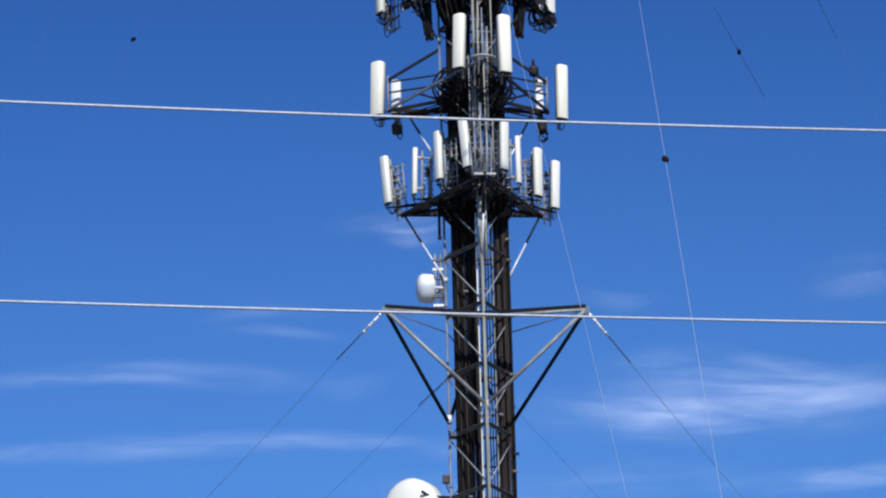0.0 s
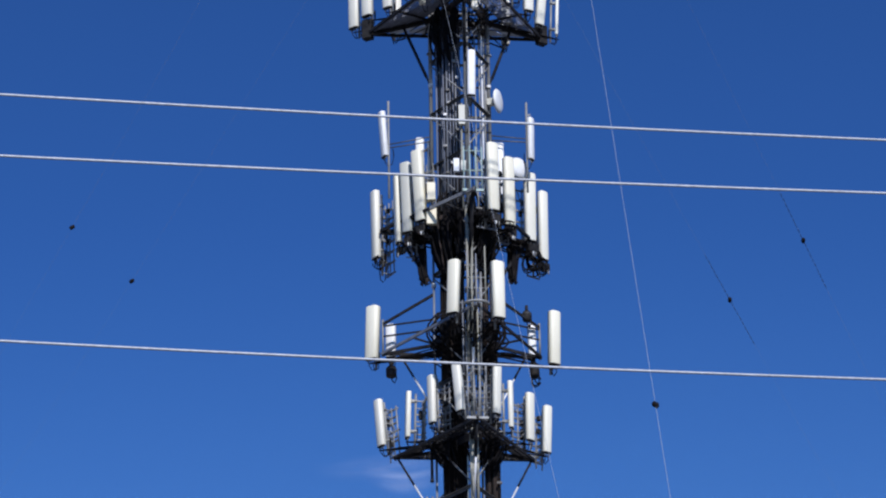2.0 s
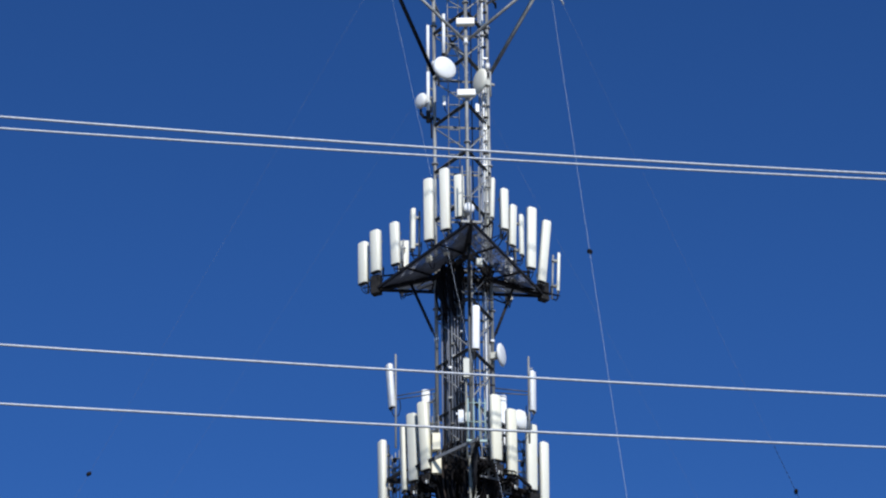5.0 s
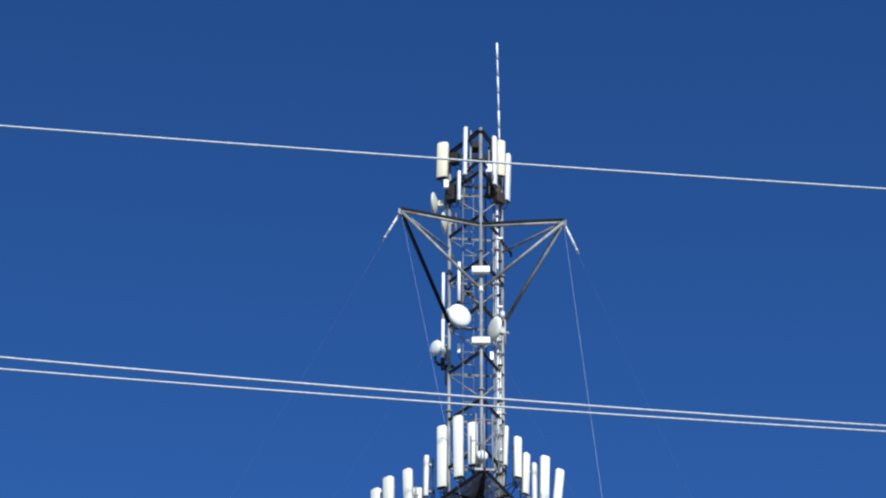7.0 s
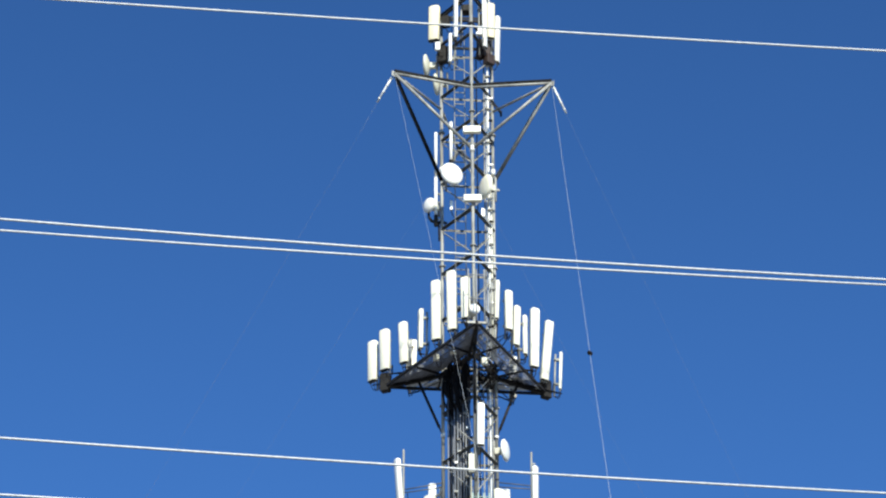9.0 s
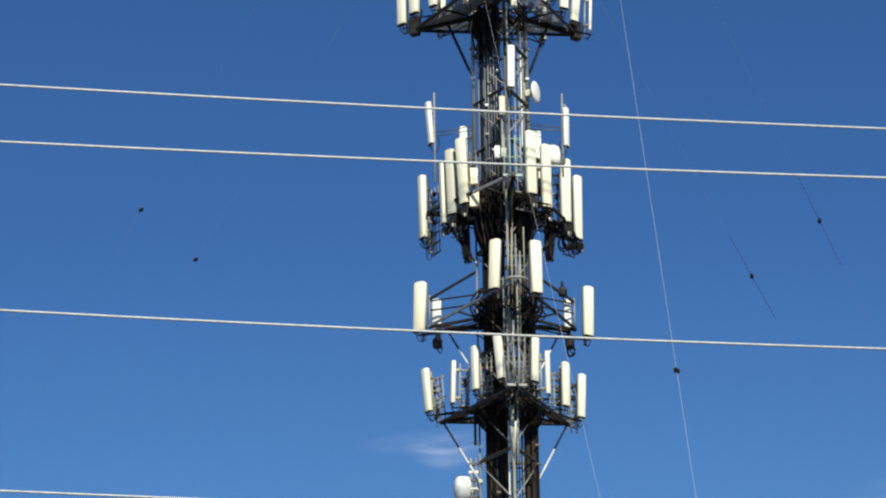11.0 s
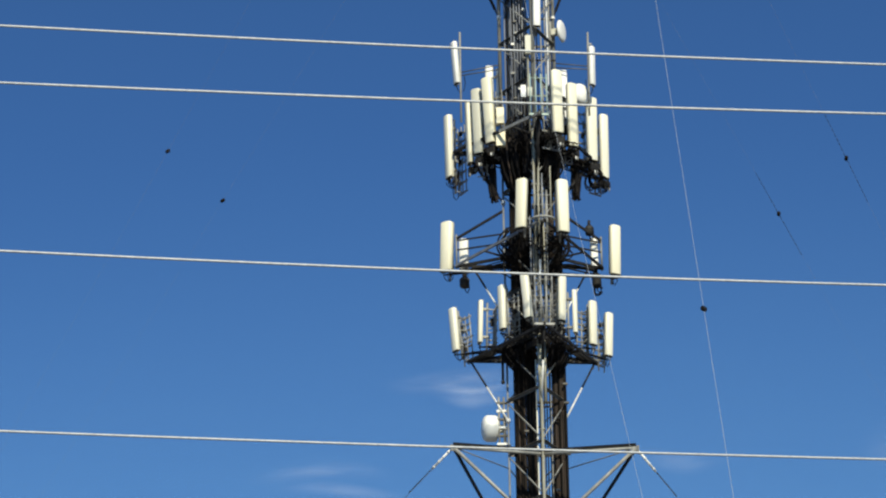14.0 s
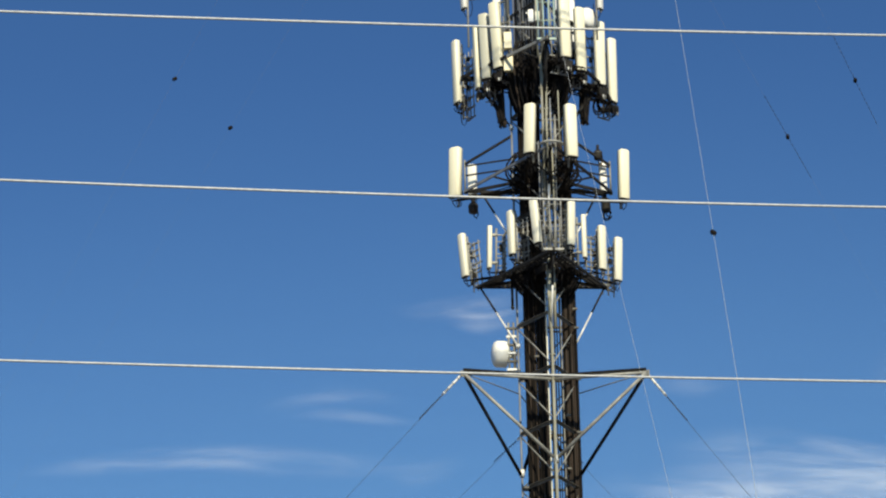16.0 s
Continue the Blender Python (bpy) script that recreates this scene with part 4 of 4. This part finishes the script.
def whip(x0, x1, dy, z0, z1, r, label, stand, sections=0):
    th = tagged(new("whip_antenna"), label, "whip antenna", group="whip antennas")
    th.location = (x0, 100 + dy, z0)
    h = z1 - z0
    b = bmesh.new()
    n = sections or max(1, round(h / 1.8))
    for k in range(n):
        p, q = Vector(((x1 - x0) * k / n, 0, h * k / n)), Vector(((x1 - x0) * (k + 1) / n, 0, h * (k + 1) / n))
        bar(b, p.lerp(q, 0.04), p.lerp(q, 0.96), r * ((1.25, 0.8, 1.1, 0.75)[(n - 1 - k) % 4] if sections else 1 - 0.12 * k / n), 10)
    rod = part("rod", b, WHITE, th)
    for k in range(1, n):
        p = Vector(((x1 - x0) * k / n, 0, h * k / n))
        b = bmesh.new()
        bar(b, p - Vector((0, 0, 0.1)), p + Vector((0, 0, 0.1)), r * 0.7, 8)
        part("joint", b, GALV, rod)
    b = bmesh.new()
    bar(b, (0, 0, -0.2), (0, 0, 0.25), r * 1.25, 10)
    part("ferrule", b, CAP, th)
    for z in (0.12, min(1.2, h * 0.4)):
        b = bmesh.new()
        beam(b, (0, 0, z), Vector(stand) + Vector((0, 0, z)), 0.05, 0.06)
        part("stand_off", b, GALV, th)
    return th


whip(-1.36, -1.35, 0.3, 58.67, 62.52, 0.06, "long white whip antenna on a rear tower leg", (0.25, 0.2, 0))
whip(-0.79, -0.78, -0.2, 60.71, 62.67, 0.06, "white whip antenna above a dish", (0.15, 0.25, 0))
th = tagged(new("outrigger"), "bent dark steel outrigger under a small dish", "strut")
th.location = (-1.62, 100.4, 58.85)
b = bmesh.new()
hose(b, [(0, 0, 0.05), (0.1, -0.02, -0.12), (0.3, -0.02, -0.2), (0.5, 0.1, -0.12), (0.62, 0.28, -0.05)], 0.06, 8)
part("arm", b, DULL, th)
b = bmesh.new()
bar(b, (0.36, 0, -0.15), (0.38, 0, -0.95), 0.035, 8)
part("drop_pipe", b, DULL, th)
b = bmesh.new()
bar(b, (0.0, 0, 0.0), (0.0, 0, 0.55), 0.04, 8)
part("mount_pipe", b, DULL, th)
radio_unit(-0.79, -0.2, 58.84, 59.23, 0.11, 0.1, WHITE, "tiny white box on the tower face")
radio_unit(0.37, 0.0, 58.66, 59.01, 0.14, 0.1, WHITE, "tiny white box on the tower face")

# ---- crown of the tower ----
CROWN = [
    (-1.39, -1.42, 0.0, 66.33, 67.86, 0.46, -20, BUFF), (-0.57, -0.60, -0.6, 66.04, 68.13, 0.18, -70, WHITE), (-0.80, -0.81, -0.3, 65.15, 66.42, 0.15, -70, WHITE),
    (0.52, 0.52, -0.3, 65.80, 67.92, 0.20, 70, WHITE), (0.75, 0.74, 0.0, 66.41, 67.95, 0.33, 20, BUFF), (1.03, 0.97, 0.4, 65.57, 67.61, 0.22, 70, WHITE)]
tier(CROWN, CREAM, "crown panels", 1)
radio_unit(-1.26, -0.1, 65.82, 66.16, 0.18, 0.15, WHITE, "small white radio unit below a crown panel")
radio_unit(0.29, -0.6, 66.15, 66.49, 0.23, 0.18, WHITE, "small white radio unit in the crown")
for x, z, w, yaw in ((0.36, 65.95, 0.30, 10), (0.52, 65.62, 0.34, 25), (0.66, 65.28, 0.36, 40), (0.30, 65.55, 0.2, -10)):
    radio_unit(x, 0.1, z, z + 0.42, w, 0.28, BROWN, "dark brown equipment box under the crown", yaw)
radio_unit(-1.08, 0.2, 65.45, 66.15, 0.34, 0.3, CAP, "dark equipment box under the crown panels", -20)
radio_unit(-0.95, 0.1, 67.0, 67.45, 0.3, 0.25, CAP, "dark equipment box between the crown panels", -20)
radio_unit(0.42, 0.3, 67.0, 67.6, 0.3, 0.3, CAP, "dark equipment box between the crown panels", 10)
head = tagged(new("crown_frame"), "dark steel antenna frame at the tower's top", "frame")
head.location = AXIS + Vector((0, 0, TOP))
for s in range(3):
    for z in (-1.45, -0.2):
        b = bmesh.new()
        beam(b, plan(1.2, s, z) - AXIS, plan(1.2, (s + 1) % 3, z) - AXIS, 0.07, 0.09)
        part("edge_beam", b, DULL, head)
        b = bmesh.new()
        beam(b, plan(LEG - 0.1, s, z) - AXIS, plan(1.21, s, z) - AXIS, 0.07, 0.09)
        part("arm", b, DULL, head)
b = bmesh.new()
box(b, -0.2, 0.2, -0.2, 0.2, -0.25, 0.05, 0.03)
part("beacon_base", b, CAP, head)
whip(0.70, 0.62, 0.3, 67.2, 72.6, 0.032, "tall thin white whip antenna rising above the tower", (-0.1, 0.2, 0), 7)
th = tagged(new("outrigger"), "short dark steel outrigger on a rear tower leg", "strut")
th.location = (0.74, 100.6, 64.0)
b = bmesh.new()
beam(b, (0, 0, 0), (0.34, -0.1, -0.6), 0.06, 0.09)
part("strut", b, DULL, th)
b = bmesh.new()
bar(b, (0.34, -0.1, -0.74), (0.34, -0.1, -0.52), 0.04, 8)
part("end_clamp", b, DULL, th)

# ---- overhead power lines in front of the tower ----
# height, distance, run away from the viewer, climb, sag, radius
for h, y, slope, climb, bow, r in (
    (30.82, 90.42, 0.1790, -0.0011, 0.00027, 0.036),
    (36.41, 90.26, 0.1676, -0.0037, 0.00046, 0.038),
    (42.06, 90.10, 0.1486, -0.0017, 0.00037, 0.038),
    (43.85, 90.08, 0.1642, -0.0019, 0.00041, 0.038),
    (51.66, 90.22, 0.1745, 0.0078, 0.00058, 0.040),
    (51.38, 90.22, 0.1615, 0.0077, 0.00047, 0.036),
    (60.50, 90.16, 0.1385, 0.0033, 0.00026, 0.036)):
    th = tagged(new("power_line"), "pale aluminium overhead power line strung across the view", "power line", group="power lines")
    th.location = (0, y, h)
    b = bmesh.new()
    pts = []
    for i in range(-30, 31):
        x = 4.0 * i
        pts.append((x, slope * x, climb * x + bow * x * x))
    hose(b, pts, r, 10)
    part("conductor", b, LINE, th)

# ---- thin cirrus far off, and an added haze sheet ----
def cloud_haze_material(density, seed, gaps=0.12, tone=(0.88, 0.90, 0.97)):
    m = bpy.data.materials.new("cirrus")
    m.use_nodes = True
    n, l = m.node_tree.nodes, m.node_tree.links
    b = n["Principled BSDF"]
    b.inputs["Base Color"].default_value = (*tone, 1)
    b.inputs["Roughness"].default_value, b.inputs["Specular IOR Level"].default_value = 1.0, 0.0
    co = n.new("ShaderNodeTexCoord")
    # soft oval edge
    cen = n.new("ShaderNodeVectorMath")
    cen.operation = "SUBTRACT"
    cen.inputs[1].default_value = (0.5, 0.5, 0.5)
    l.new(co.outputs["Generated"], cen.inputs[0])
    flat = n.new("ShaderNodeVectorMath")
    flat.operation = "MULTIPLY"
    flat.inputs[1].default_value = (2, 0, 2)
    l.new(cen.outputs[0], flat.inputs[0])
    ln = n.new("ShaderNodeVectorMath")
    ln.operation = "LENGTH"
    l.new(flat.outputs[0], ln.inputs[0])
    edge = n.new("ShaderNodeMapRange")
    edge.interpolation_type = "SMOOTHSTEP"
    edge.inputs["From Min"].default_value, edge.inputs["From Max"].default_value = 1.0, 0.0
    edge.inputs["To Min"].default_value, edge.inputs["To Max"].default_value = 0, 1
    l.new(ln.outputs["Value"], edge.inputs["Value"])
    mp = n.new("ShaderNodeMapping")
    mp.inputs["Location"].default_value = (seed * 3.1, 0, seed * 1.7)
    mp.inputs["Rotation"].default_value = (0, radians(-4), 0)
    mp.inputs["Scale"].default_value = (0.0055, 0, 0.036)
    l.new(co.outputs["Object"], mp.inputs["Vector"])
    no = n.new("ShaderNodeTexNoise")
    no.inputs["Scale"].default_value, no.inputs["Detail"].default_value, no.inputs["Roughness"].default_value = 1.0, 7, 0.62
    no.inputs["Distortion"].default_value = 0.6
    l.new(mp.outputs["Vector"], no.inputs["Vector"])
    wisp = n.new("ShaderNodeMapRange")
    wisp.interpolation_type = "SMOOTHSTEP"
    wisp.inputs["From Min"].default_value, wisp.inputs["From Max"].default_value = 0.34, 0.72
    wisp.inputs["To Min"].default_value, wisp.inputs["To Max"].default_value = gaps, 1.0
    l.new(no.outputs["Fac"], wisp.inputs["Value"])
    mul = n.new("ShaderNodeMath")
    mul.operation = "MULTIPLY"
    l.new(edge.outputs["Result"], mul.inputs[0])
    l.new(wisp.outputs["Result"], mul.inputs[1])
    den = n.new("ShaderNodeMath")
    den.operation, den.inputs[1].default_value = "MULTIPLY", density
    l.new(mul.outputs[0], den.inputs[0])
    l.new(den.outputs[0], b.inputs["Alpha"])
    return m


# x, z, half width, half height, density
CIRRUS = [
    (229, 1160, 165, 49, 0.28), (385, 1190, 260, 41, 0.28), (330, 1175, 378, 67, 0.17), (517, 1187, 118, 25, 0.19), (-552, 1246, 260, 22, 0.16), (-520, 1240, 126, 14, 0.15), (-269, 1150, 236, 19, 0.15), (-215, 1152, 110, 13, 0.12), (-114, 1472, 75, 34, 0.24), (-149, 1486, 118, 24, 0.09), (509, 1374, 87, 50, 0.11)]
VEILS = [
    (-340, 1348, 126, 22, 0.07), (-317, 1327, 118, 14, 0.08), (393, 1263, 87, 22, 0.21), (482, 1251, 126, 31, 0.12), (-207, 1255, 71, 28, 0.07), (512, 1099, 260, 27, 0.21), (-527, 1169, 378, 28, 0.16), (272, 1268, 173, 47, 0.1), (-395, 1284, 236, 27, 0.09), (182, 1394, 94, 24, 0.09), (-43, 1182, 110, 31, 0.11), (49, 1116, 394, 47, 0.1)]
# no cloud: one smooth tinted sheet added to lighten the lower sky
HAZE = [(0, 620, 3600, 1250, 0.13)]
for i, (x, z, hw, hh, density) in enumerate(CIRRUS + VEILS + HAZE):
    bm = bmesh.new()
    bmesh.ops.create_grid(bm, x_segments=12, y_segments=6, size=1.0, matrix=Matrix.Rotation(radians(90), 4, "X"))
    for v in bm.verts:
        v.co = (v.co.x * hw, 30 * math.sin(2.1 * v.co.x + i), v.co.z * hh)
    ob = part("cloud", bm, cloud_haze_material(density, i, 0.9, (0.36, 0.74, 1.0)) if hw > 3000 else cloud_haze_material(density, i))
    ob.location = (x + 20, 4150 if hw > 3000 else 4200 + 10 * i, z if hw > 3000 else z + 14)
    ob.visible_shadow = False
    tagged(ob, "added pale blue sheet standing in for haze low in the sky" if hw > 3000 else "thin white wisp of high cirrus cloud", "cloud", group="cirrus clouds", kind="structure")
